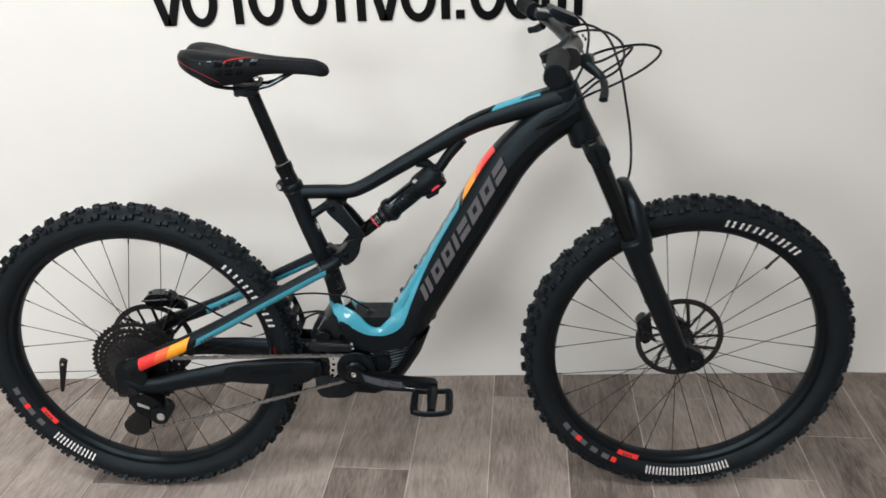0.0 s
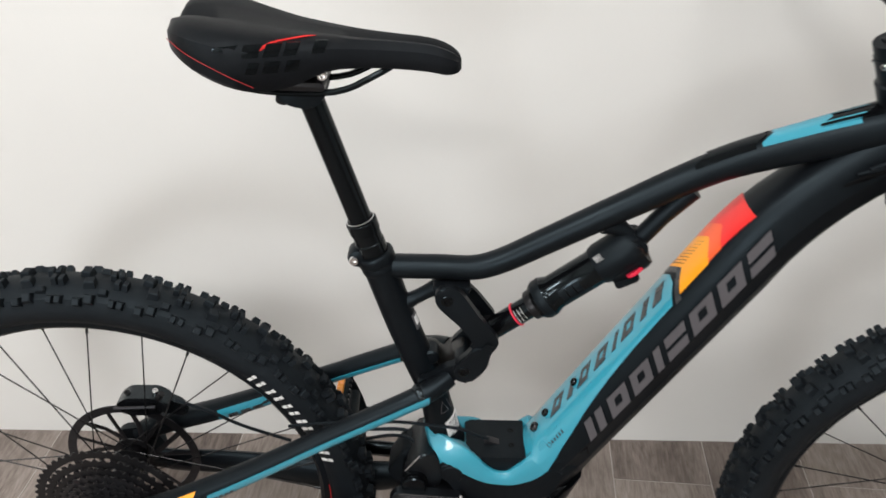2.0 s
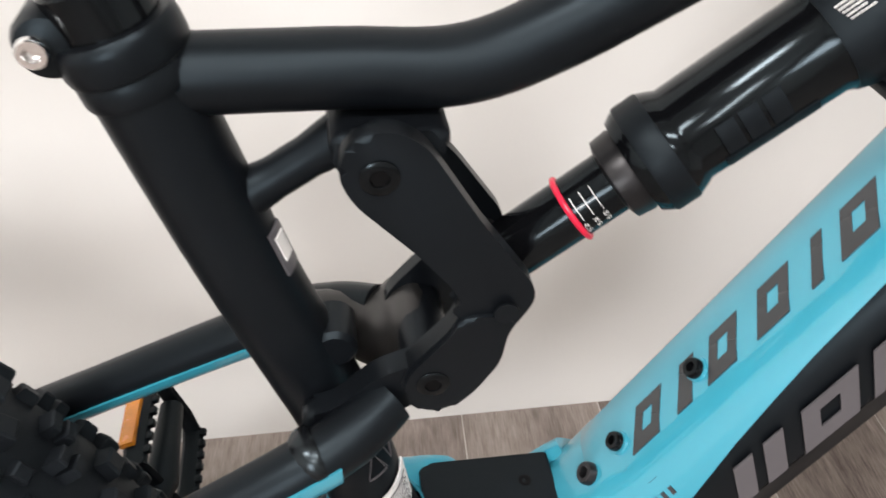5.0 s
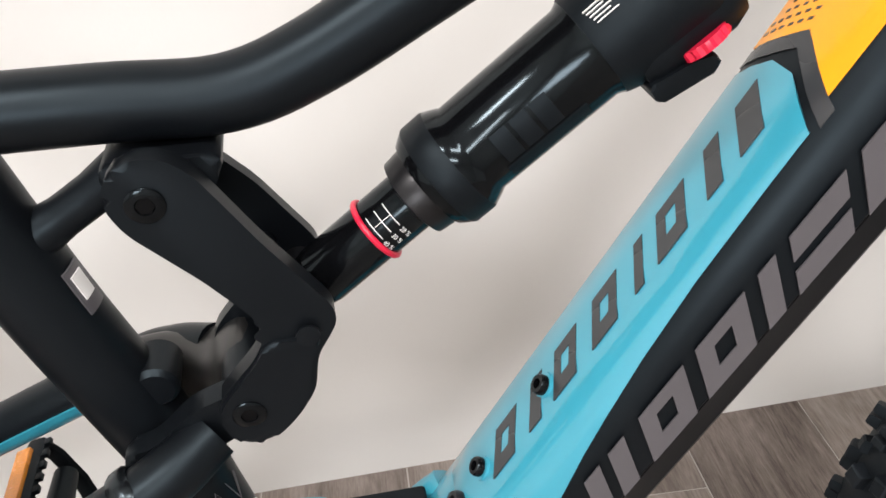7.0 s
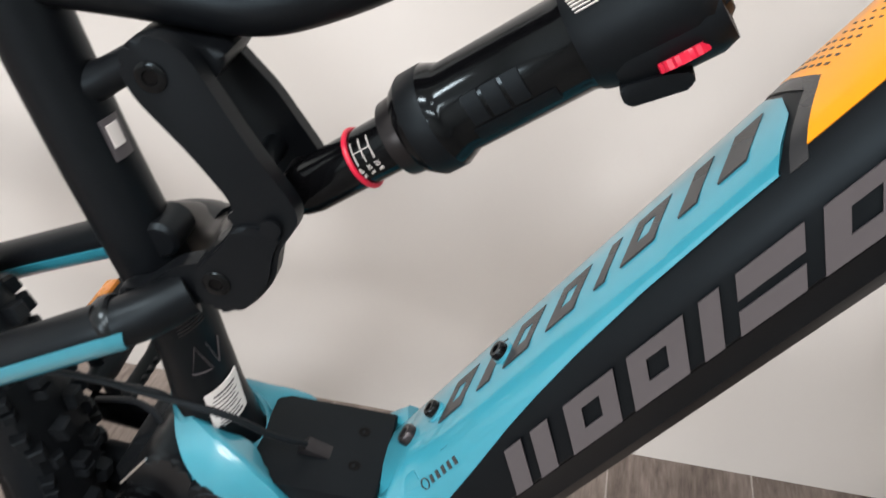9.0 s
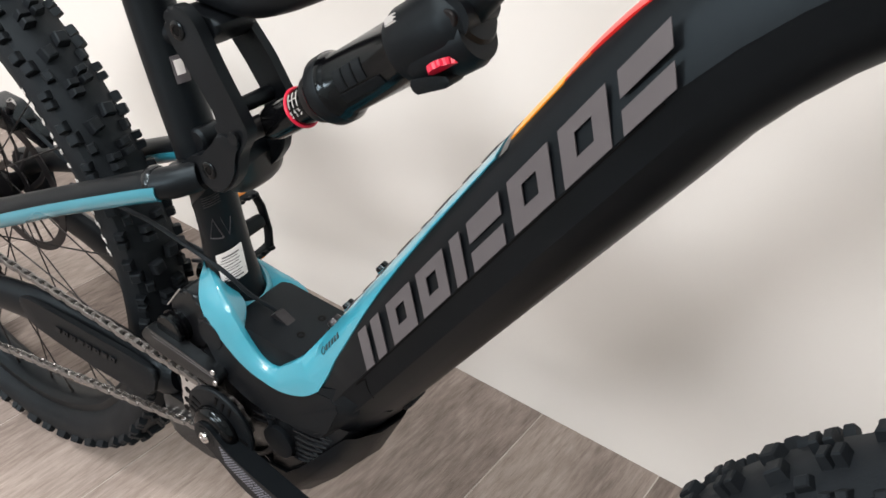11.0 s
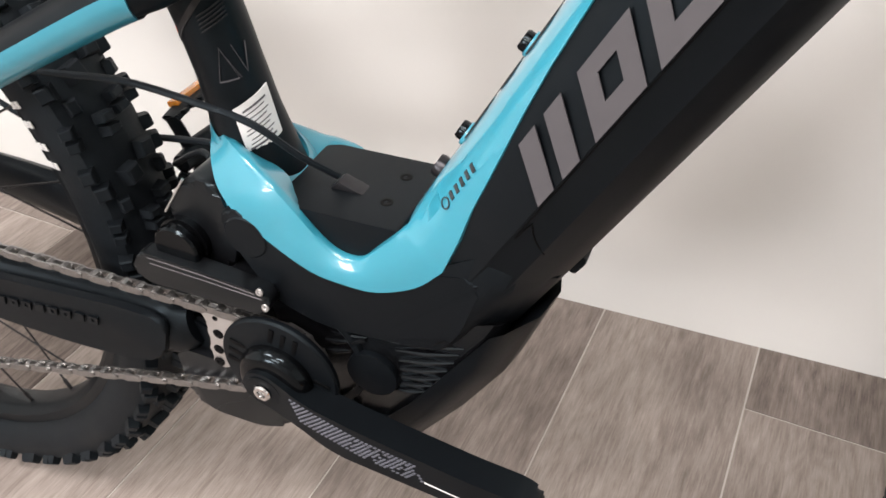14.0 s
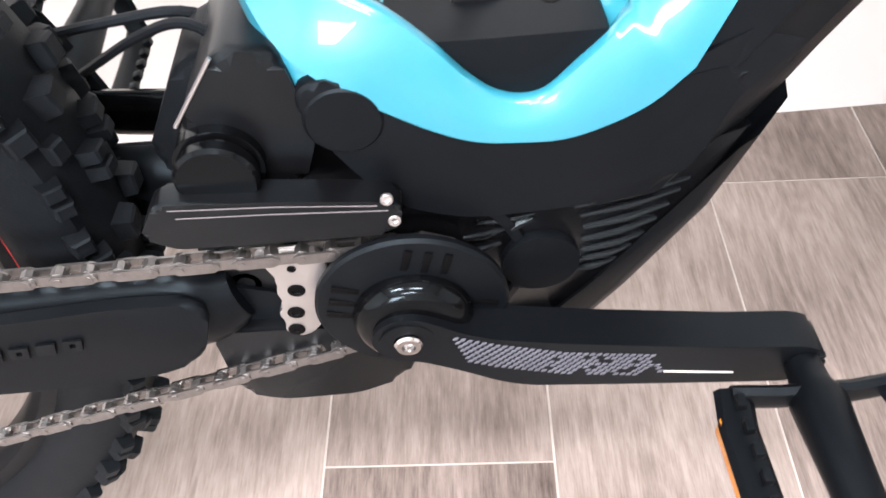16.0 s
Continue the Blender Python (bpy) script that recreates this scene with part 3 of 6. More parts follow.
def slot_block(w, h, shear, hole=0.0, thick=0.0008):
    """A slanted block lying in its own xy plane; hole is the share of its width that is open."""
    bm = bmesh.new()

    def frame_pts(x0, x1, y0, y1, z):
        return [bm.verts.new((x + shear * y, y, z)) for x, y in ((x0, y0), (x1, y0), (x1, y1), (x0, y1))]

    lo, hi = frame_pts(0, w, 0, h, 0), frame_pts(0, w, 0, h, thick)
    for k in range(4):
        bm.faces.new((lo[k], lo[(k + 1) % 4], hi[(k + 1) % 4], hi[k]))
    if not hole:
        bm.faces.new(lo)
        bm.faces.new(hi)
        return bm
    x0, x1, y0, y1 = w * (0.5 - hole / 2), w * (0.5 + hole / 2), h * 0.34, h * 0.74
    li, ui = frame_pts(x0, x1, y0, y1, 0), frame_pts(x0, x1, y0, y1, thick)
    for k in range(4):
        m = (k + 1) % 4
        bm.faces.new((li[k], li[m], ui[m], ui[k]))
        bm.faces.new((lo[k], lo[m], li[m], li[k]))
        bm.faces.new((hi[k], hi[m], ui[m], ui[k]))
    return bm


def dt_frame(s, n, y, tip):
    """A pose on the down tube's near side: x along the tube, y up across it, z outwards, tipped back by tip degrees."""
    x, yv = DT_D, DT_N
    z = Vector((0, -1, 0))
    m = Matrix((x, yv, z)).transposed().to_4x4()
    return Matrix.Translation(dt(s, n, y)) @ m @ Matrix.Rotation(radians(tip), 4, "X")


# big grey lettering becomes plain slanted blocks, dark ones on the teal
s = 0.0
for w, kind in ((0.038, "half"), (0.036, "open"), (0.036, "open"), (0.012, "bar"), (0.036, "rows"), (0.040, "open"), (0.040, "open"), (0.038, "rows")):
    pieces = {"half": [(0, 0, 0.36, 1, 0), (0.56, 0, 0.36, 1, 0)], "open": [(0, 0, 1, 1, 0.36)], "bar": [(0, 0, 1, 1, 0)], "rows": [(0, 0, 1, 0.40, 0), (0, 0.58, 1, 0.42, 0)]}[kind]
    for px, py, pw, ph, hole in pieces:
        ob = part("letter_block", slot_block(w * pw, 0.026 * ph, 0.80, hole), GREYD, down_tube, "", 0)
        ob.matrix_basis = dt_frame(s, 0.0010, -0.0470, -4.5) @ at(w * px + 0.80 * 0.026 * py, 0.026 * py, 0)
    s += w + 0.0093
TOPM = Matrix((DT_D, Vector((0, 1, 0)), DT_N)).transposed().to_4x4()
s = -0.018
for w in (0.027, 0.014, 0.026, 0.027, 0.009, 0.028, 0.014, 0.020):
    ob = part("letter_block", slot_block(w * 0.8, 0.0230, 0.62, 0.36 if w > 0.021 else 0, 0.0010), DARKD, down_tube, "", 0)
    ob.matrix_basis = Matrix.Translation(dt(s, 0.0484, -0.0145)) @ TOPM
    s += w + 0.0098
# small maker's mark on the teal
for i, w in enumerate((0.011, 0.0042, 0.0042, 0.0042, 0.0042, 0.0042)):
    bm = lathe([(0.0034, 0), (0.0034, 0.0006), (0.0028, 0.0006), (0.0028, 0)], (0.004, 0.0024, 0), (0, 0, 1), 20, closed=True) if i == 0 else slot_block(w * 0.55, 0.0046, 0.1, 0)
    ob = part("printed_mark", bm, DARKD, down_tube, "", 0)
    ob.matrix_basis = dt_frame(-0.045 + (0.0095 if i else 0) + (i - 1) * 0.0056 * (i > 0), 0.0352, -0.0396, -40)


def bolt_mesh(r, h, socket=True):
    bm = lathe([(0.0, 0), (r, 0), (r, h * 0.7), (r * 0.86, h), (r * 0.5, h), (r * 0.42, h * 0.3), (0.0, h * 0.3)], (0, 0, 0), (0, 0, 1), 20)
    return bm


def bolt(name, p, d, r, h, mat, parent=bike, label=""):
    ob = part(name, bolt_mesh(r, h), mat, parent, label)
    ob.matrix_basis = Matrix.Translation(p) @ Vector(d).to_track_quat("Z", "Y").to_matrix().to_4x4()
    return ob


UP = DT_N
for sb in (-0.024, 0.0414):
    part("bolt_boss", lathe([(0.0, -0.003), (0.0075, -0.003), (0.0068, 0.0022), (0.0, 0.0024)], dt(sb, 0.0484, -0.0015), UP, 24), TEAL, down_tube, "small teal mounting boss")
bolt("bottle_bolt", dt(-0.024, 0.0500, -0.001), UP, 0.0056, 0.0048, GLOSS, down_tube, "black bottle-cage bolt")
bolt("bottle_bolt", dt(0.0414, 0.0500, -0.002), UP, 0.0056, 0.0048, GLOSS, down_tube, "black bottle-cage bolt")
bolt("charge_port_cap", dt(-0.0518, 0.0475, -0.003), UP, 0.0068, 0.0065, STEEL, down_tube, "round dark steel port cap")

# black cover between seat tube and down tube
COVER = [(-0.062, 0.4595), (-0.020, 0.4592), (0.0205, 0.4590), (0.0205, 0.452), (-0.006, 0.427), (-0.024, 0.427), (-0.060, 0.450)]
cov = part("cable_cover", prism(round_poly(COVER, 0.002), -0.0365, 0.0345, 0.0040, segs=3), PLASTIC, bike, "black plastic cover over the cable entry")
for y in (-0.013, 0.015):
    bolt("cover_bolt", (0.002, y, 0.4590), (0, 0, 1), 0.0040, 0.0003, INK, cov)
part("cable_guide", prism([(-0.036, 0.459), (-0.014, 0.459), (-0.030, 0.4650)], -0.012, -0.001, 0.001), STEEL, cov, "small grey cable guide")

# seat cluster
PO = Vector((0.0, 0, 0))
post = part("seatpost", tube([ST_TOP - ST_DIR * 0.02 + PO, ST_TOP + ST_DIR * 0.222 + PO], 0.0138, 28), GLOSS, bike, "gloss black dropper seatpost")
part("post_collar", lathe([(0.0140, 0.0), (0.0180, 0.001), (0.0178, 0.020), (0.0170, 0.021), (0.0170, 0.034), (0.0182, 0.035), (0.0184, 0.0485), (0.0176, 0.0495), (0.0140, 0.051)], ST_TOP + PO * 0.6 + ST_DIR * 0.008, ST_DIR, 32), GLOSS, post, "black dropper post collar")
part("wiper_ring", lathe([(0.0160, 0), (0.0166, 0.0003), (0.0166, 0.0008), (0.0158, 0.0010)], ST_TOP + PO * 0.7 + ST_DIR * 0.0588, ST_DIR, 32, closed=True), SILVER, post, "thin silver wiper ring")
clamp = part("seat_clamp", lathe([(0.0185, -0.0125), (0.0212, -0.0120), (0.0218, -0.0105), (0.0218, -0.0035), (0.0215, -0.0030), (0.0215, -0.0020), (0.0226, -0.0012), (0.0231, 0.0010), (0.0231, 0.0075), (0.0226, 0.0105), (0.0212, 0.0122), (0.017, 0.0125)], ST_TOP, ST_DIR, 32), MATTE, bike, "matte black seat clamp with steel bolt")
part("clamp_ear", lathe([(0.0, -0.0145), (0.0070, -0.0142), (0.0105, -0.0125), (0.0122, -0.0085), (0.0122, 0.0085), (0.0105, 0.0125), (0.0, 0.0145)], (-0.1935, 0, 0.7600), (0, 1, 0), 32), MATTE, clamp)
bolt("clamp_bolt", (-0.197, -0.0145, 0.7605), (0, -1, 0), 0.0056, 0.004, CHROME, clamp, "chrome clamp bolt")
part("clamp_tongue", tube([(-0.186, 0, 0.756), (-0.180, 0, 0.730)], 0.006, 10, squash=1.6), MATTE, clamp)
# saddle
ST = [(-0.374, 0.030, 1.040, 0.010), (-0.366, 0.052, 1.050, 0.024), (-0.345, 0.068, 1.052, 0.036), (-0.315, 0.072, 1.047, 0.044), (-0.285, 0.064, 1.040, 0.046), (-0.250, 0.049, 1.034, 0.040),
      (-0.215, 0.036, 1.031, 0.032), (-0.180, 0.027, 1.029, 0.027), (-0.145, 0.022, 1.028, 0.026), (-0.112, 0.020, 1.025, 0.026), (-0.092, 0.018, 1.019, 0.024), (-0.081, 0.013, 1.012, 0.016), (-0.077, 0.006, 1.006, 0.008)]
ST = [(-0.075 + (x + 0.077) * 0.968, w, z - 0.006 * max(0.0, min(1.0, (x + 0.24) / 0.10)), h) for x, w, z, h in ST]
bm = bmesh.new()
rings = []
for x, w, z, h in ST:
    h *= 1.20 if x < -0.24 else 1.0
    tail = max(0.0, min(1.0, (-0.292 - x) / 0.068))
    half = [(0.0, -0.004 - 0.014 * tail), (0.30, -0.001 - 0.003 * tail), (0.62, 0.0), (0.84, -0.004), (0.97, -0.25 * h), (1.0, -0.55 * h), (0.97, -0.9 * h), (0.90, -h), (0.80, -0.94 * h), (0.4, -0.62 * h), (0.0, -0.56 * h)]
    ring = [(x, -a * w, z + b) for a, b in half] + [(x, a * w, z + b) for a, b in half[-2:0:-1]]
    rings.append(ring)
fine = []
for k in range(len(rings[0])):
    fine.append(smooth_path([r[k] for r in rings], 3))
rings_mesh(bm, [[f[i] for f in fine] for i in range(len(fine[0]))])
saddle = part("saddle", bm, FABRIC, bike, "black padded saddle with red accents")
for sy in (-1, 1):
    part("saddle_rail", tube([(-0.135, sy * 0.010, 1.003), (-0.165, sy * 0.020, 0.988), (-0.205, sy * 0.022, 0.972), (-0.275, sy * 0.022, 0.972), (-0.315, sy * 0.026, 0.985), (-0.345, sy * 0.030, 1.015)], 0.0036, 10, smooth=4), GLOSS, saddle)
part("saddle_piping", tube([(-0.357, -0.0520, 1.036), (-0.334, -0.0690, 1.026), (-0.300, -0.0727, 1.008), (-0.276, -0.0665, 0.993)], 0.0005, 6, smooth=4), PIPING, saddle, "thin dark red piping")


def saddle_y(x, z):
    """Near side of the saddle at x and the height z."""
    w, top, h = [float(np.interp(x, [r[0] for r in ST], [r[k] for r in ST])) for k in (1, 2, 3)]
    h *= 1.20 if x < -0.24 else 1.0
    return -w * float(np.interp((top - z) / h, [0.0, 0.25, 0.55, 0.9, 1.0], [0.84, 0.97, 1.0, 0.97, 0.90]))


def saddle_print(name, quad, mat, label=""):
    bm = bmesh.new()
    n = 4
    rings = []
    (x0, z0), (x1, z1), (x2, z2), (x3, z3) = quad
    for i in range(n + 1):
        f = i / n
        col = []
        for g in (0, 0.33, 0.67, 1):
            x = (x0 + (x1 - x0) * f) * (1 - g) + (x3 + (x2 - x3) * f) * g
            z = (z0 + (z1 - z0) * f) * (1 - g) + (z3 + (z2 - z3) * f) * g
            col.append(Vector((x, saddle_y(x, z) - 0.0006, z)))
        rings.append(col + [p + Vector((0, 0.002, 0)) for p in col[::-1]])
    return part(name, rings_mesh(bm, rings), mat, saddle, label)


rings = []
for i in range(9):  # the red mark climbs from the side on to the top
    x = -0.268 + 0.046 * i / 8
    w, top, h = [float(np.interp(x, [r[0] for r in ST], [r[k] for r in ST])) for k in (1, 2, 3)]
    col = []
    for g in (0, 0.5, 1):
        a = 0.955 - 0.36 * i / 8 - 0.055 * g
        col.append(Vector((x + 0.003 * g, -a * w - 0.0004, top + 0.0006 + float(np.interp(a, [0.3, 0.62, 0.84, 0.97], [-0.001, 0.0, -0.004, -0.28 * h])))))
    rings.append(col + [p + Vector((0, 0.001, -0.002)) for p in col[::-1]])
part("saddle_mark", rings_mesh(bmesh.new(), rings), RED, saddle, "red printed bar")
for x, z, w in ((-0.327, 1.030, 0.022), (-0.300, 1.022, 0.016), (-0.280, 1.021, 0.014), (-0.262, 1.020, 0.012), (-0.236, 1.019, 0.012), (-0.297, 1.006, 0.010), (-0.282, 1.005, 0.014), (-0.262, 1.004, 0.012)):
    x += 0.014
    saddle_print("saddle_print", [(x, z), (x + w, z - 0.001), (x + w + 0.004, z + (0.004 if w > 0.02 else 0.010)), (x + 0.004, z + (0.004 if w > 0.02 else 0.011))], GLOSS)
head = part("post_head", prism(round_poly([(-0.266, 0.975), (-0.214, 0.973), (-0.216, 0.962), (-0.232, 0.950), (-0.252, 0.954), (-0.268, 0.963)], 0.005), -0.019, 0.019, 0.004), MATTE, post)
part("rail_clamp", prism(round_poly([(-0.262, 0.984), (-0.215, 0.983), (-0.213, 0.974), (-0.264, 0.975)], 0.004), -0.027, 0.027, 0.003), ALU, post)
bolt("head_bolt", (-0.2615, 0, 0.962), (-0.4, 0, -1), 0.007, 0.012, ALU, post)
bolt("head_bolt", (-0.216, -0.020, 0.990), (0, -1, 0), 0.005, 0.006, CHROME, post)


def cyl_patch(p, d, r, a0, a1, length, mat, name, parent, label="", n=8, shear=0.0, lift=0.0006):
    """A thin sheet wrapped round a tube from p along d; angle 0 faces the near side, positive to the front."""
    d = Vector(d).normalized()
    f = Vector((0, -1, 0))
    sd = d.cross(f).normalized()
    if sd.x < 0:
        sd = -sd
    rings = []
    for i in range(n + 1):
        a = a0 + (a1 - a0) * i / n
        e = f * math.cos(a) + sd * math.sin(a)
        q = Vector(p) + d * shear * i / n
        rings.append([q + e * (r + lift), q + d * length + e * (r + lift), q + d * length + e * (r - 0.0005), q + e * (r - 0.0005)])
    return part(name, rings_mesh(bmesh.new(), rings), mat, parent, label)


FOOT = Vector((-0.0955, 0, 0.495))
FDIR = (Vector((-0.1010, 0, 0.525)) - FOOT).normalized()
cyl_patch(FOOT - FDIR * 0.021, FDIR, 0.0230, 0.40, 1.48, 0.031, WHITE, "warning_label", seat_tube, "white printed warning label", shear=0.008)
for k in range(9):
    cyl_patch(FOOT + FDIR * (-0.0165 + 0.0029 * k), FDIR, 0.0233, 0.52 + 0.05 * (k % 3), 1.30 - 0.09 * (k % 2), 0.0012 if k in (0, 8) else 0.0006, GREYD, "print_line", seat_tube, shear=0.005)
cyl_patch(FOOT + FDIR * 0.052, FDIR, 0.0207, -1.3, -0.75, 0.004, CORAL, "orange_tab", seat_tube, shear=0.003)
for a0, a1, z0, z1 in ((0.30, 0.58, 0.026, 0.045), (0.58, 0.86, 0.045, 0.026), (0.30, 0.86, 0.026, 0.026), (0.66, 0.92, 0.040, 0.026), (0.92, 1.14, 0.045, 0.028), (1.14, 1.34, 0.028, 0.044)):
    cyl_patch(FOOT + FDIR * z0, FDIR, 0.0206, a0, a1, 0.0007, GREYD, "tube_mark", seat_tube, shear=z1 - z0)
cyl_patch(FOOT + FDIR * 0.050, FDIR, 0.0207, -0.72, 0.75, 0.0045, PRINTM, "tube_stripe", seat_tube, "dim grey slanted stripe", shear=0.026)
for k in range(5):
    cyl_patch(FOOT + FDIR * (0.0555 + 0.0022 * k), FDIR, 0.0207, 0.30, 1.10, 0.0006, PRINTM, "print_line", seat_tube, shear=0.006)
cyl_patch(Vector((-0.1405, 0, 0.6505)), ST_DIR, 0.0202, 1.0, 1.6, 0.022, GREYD, "frame_sticker", seat_tube, "grey rounded frame sticker")
cyl_patch(Vector((-0.1425, 0, 0.6570)), ST_DIR, 0.0208, 1.10, 1.45, 0.012, WHITE, "sticker_mark", seat_tube)

# rocker link, strut and shock
LINK = [(-0.1025, 0.718), (-0.100, 0.729), (-0.092, 0.7355), (-0.080, 0.7355), (-0.070, 0.7285), (-0.0485, 0.694), (-0.0250, 0.661), (-0.0238, 0.653), (-0.0275, 0.6455), (-0.0335, 0.636), (-0.0360, 0.617), (-0.0455, 0.602),
        (-0.057, 0.5905), (-0.069, 0.5895), (-0.0775, 0.597), (-0.080, 0.608), (-0.078, 0.617), (-0.070, 0.627), (-0.060, 0.638), (-0.0545, 0.649), (-0.057, 0.660), (-0.074, 0.6815), (-0.097, 0.706)]
link = part("rocker_link", prism(round_poly(LINK, 0.006), -0.0345, -0.0245, 0.0030, segs=3), MATTE, bike, "matte black forged rocker link")
part("link_lug", prism(round_poly([(-0.0300, 0.6475), (-0.0365, 0.635), (-0.0385, 0.618), (-0.0465, 0.6035), (-0.0575, 0.5925), (-0.069, 0.5915), (-0.0760, 0.5985), (-0.0785, 0.608), (-0.0765, 0.6165), (-0.068, 0.627), (-0.0590, 0.638), (-0.0545, 0.6475)], 0.006), -0.0370, -0.026, 0.0060, segs=5), MATTE, link)
part("far_plate", prism(round_poly([(x - 0.0025, min(z, 0.716)) for x, z in LINK], 0.006), 0.018, 0.026, 0.0030), MATTE, link)
part("link_bridge", tube([(-0.052, -0.03, 0.662), (-0.052, 0.024, 0.662)], 0.0065, 16), MATTE, link)
PT, PL, PD = (-0.0875, 0.7175), (-0.0660, 0.6105), (-0.0365, 0.6495)
for x, z in (PT, PL):
    yb = -0.0338 if z > 0.65 else -0.0362
    bolt("pivot_bolt", (x, yb, z), (0, -1, 0), 0.0074, 0.0022, GLOSS, link, "black pivot bolt with hex socket")
    part("hex_socket", lathe([(0.0, 0.0), (0.0036, 0.0), (0.0036, 0.0009), (0.0, 0.0009)], (x, yb - 0.0008, z), (0, -1, 0), 6), INK, link, "", 0)
part("pivot_cover", lathe([(0.0, 0.0), (0.0052, 0.0), (0.0052, 0.0012), (0.0, 0.0014)], (PD[0], -0.0368, PD[1]), (0, -1, 0), 20), MATTE, link)
part("pivot_axle", tube([(PT[0], -0.030, PT[1]), (PT[0], 0.030, PT[1])], 0.010, 16), MATTE, bike)
part("pivot_mount", prism(round_poly([(-0.108, 0.728), (-0.055, 0.728), (-0.070, 0.706), (-0.084, 0.699), (-0.098, 0.703)], 0.012), -0.0215, 0.0175, 0.007, segs=3), MATTE, bike)
part("pivot_strut", tube([(-0.150, 0, 0.6850), (-0.138, 0, 0.6910), (-0.126, 0, 0.6980), (-0.112, 0, 0.7070), (-0.096, 0, 0.7170)], [0.0150, 0.0105, 0.0088, 0.0088, 0.0110], 20, smooth=4), MATTE, bike)
S0, S1 = Vector((-0.0285, 0, 0.652)), Vector((0.1300, 0, 0.7790))
SD = (S1 - S0).normalized()
shock = part("shock_absorber", lathe([(0.0, 0.066), (0.0221, 0.066), (0.0246, 0.070), (0.0252, 0.083), (0.0230, 0.088), (0.0218, 0.090), (0.0218, 0.150), (0.0235, 0.154), (0.0252, 0.162), (0.0252, 0.188), (0.0207, 0.196), (0.0, 0.198)], S0, SD, 40), GLOSS, bike, "gloss black air shock absorber")
part("shock_shaft", lathe([(0.0, -0.012), (0.0105, -0.011), (0.0128, -0.006), (0.0142, 0.002), (0.0142, 0.066), (0.0, 0.067)], S0, SD, 32), GLOSS, shock, "polished black shock shaft")
part("shaft_collar", lathe([(0.0148, 0.055), (0.0190, 0.0565), (0.0198, 0.064), (0.0186, 0.068), (0.0, 0.068)], S0, SD, 32), ALU, shock)
part("can_band", lathe([(0.0252, 0.071), (0.0257, 0.072), (0.0257, 0.082), (0.0252, 0.083)], S0, SD, 40, closed=True), PLASTIC, shock)
DOWN = Vector((SD.z, 0, -SD.x))
part("shock_reservoir", lathe([(0.0, 0.160), (0.0185, 0.162), (0.0200, 0.168), (0.0200, 0.202), (0.0175, 0.209), (0.0, 0.210)], S0 + DOWN * 0.011 + Vector((0, -0.004, 0)), SD, 32), PLASTIC, shock)
part("lever_stem", tube([S0 + SD * 0.200 + DOWN * 0.018 + Vector((0, -0.008, 0)), (0.1285, -0.012, 0.7550)], 0.009, 14), PLASTIC, shock)
part("shock_head", lathe([(0.0237, 0.1535), (0.0256, 0.160), (0.0259, 0.198), (0.0245, 0.205), (0.0180, 0.212), (0.0, 0.213)], S0, SD, 40), PLASTIC, shock)
part("o_ring", tube([S0 + SD * 0.0345 + (basis(SD)[0] * math.cos(a) + basis(SD)[1] * math.sin(a)) * 0.0148 for a in [2 * math.pi * k / 32 for k in range(32)]], 0.0014, 8, closed=True), CRIMSON, shock, "crimson rubber o-ring on the shaft")


def shock_patch(s, length, a0, a1, r, mat, name, n=6, shear=0.0):
    return cyl_patch(S0 + SD * s, SD, r, a0, a1, length, mat, name, shock, n=n, shear=shear)


for k in range(3):
    shock_patch(0.0375 + 0.0048 * k, 0.00025, -0.95, -0.15, 0.0143, WHITE, "sag_line")
shock_patch(0.0375, 0.0100, -0.565, -0.55, 0.0143, WHITE, "sag_line", 2)


def engraved(text, m, size, mat, parent, name):
    """Flat lettering in the built-in font, as a mesh."""
    cu = bpy.data.curves.new(name, "FONT")
    cu.body, cu.size = text, size
    tmp = new(name, cu)
    bpy.context.view_layer.update()
    me = bpy.data.meshes.new_from_object(tmp.evaluated_get(bpy.context.evaluated_depsgraph_get()))
    bpy.data.objects.remove(tmp)
    me.materials.append(mat)
    ob = new(name, me)
    ob.parent = parent
    ob.matrix_basis = m
    return tagged(ob, "")


for k, word in enumerate(("40 %", "30 %", "20 %")):
    a = 0.16
    f, sd = Vector((0, -1, 0)), Vector((SD.z, 0, -SD.x))
    e, tg = f * math.cos(a) + sd * math.sin(a), sd * math.cos(a) - f * math.sin(a)
    m = Matrix((tg, SD, e)).transposed().to_4x4()
    engraved(word, Matrix.Translation(S0 + SD * (0.0362 + 0.0048 * k) + e * 0.0147 - tg * 0.0034) @ m, 0.0031, WHITE, shock, "sag_number")
for k in range(5):
    shock_patch(0.1575 + 0.0005 * k, 0.010 - 0.002 * (k % 2), -0.98 + 0.065 * k, -0.965 + 0.065 * k, 0.0260, WHITE, "printed_line", 2)
for k in range(3):
    shock_patch(0.100 + 0.010 * k, 0.008, -0.45, 0.20, 0.0219, PLASTIC, "can_print")
shock_patch(0.098, 0.040, 0.28, 0.60, 0.0219, PLASTIC, "can_print")
part("shock_eye", tube([(-0.0365, -0.022, 0.6495), (-0.0365, 0.022, 0.6495)], 0.0085, 18), ALU, shock)
kn = Vector((0.1305, -0.020, 0.7540))
GEAR = [(math.cos(2 * math.pi * k / 36) * (0.0108 if k % 3 else 0.0097), math.sin(2 * math.pi * k / 36) * (0.0108 if k % 3 else 0.0097)) for k in range(36)]
knob = part("rebound_knob", prism(GEAR, -0.0022, 0.0022, 0.0005), CRIMSON, shock, "crimson knurled adjuster ring")
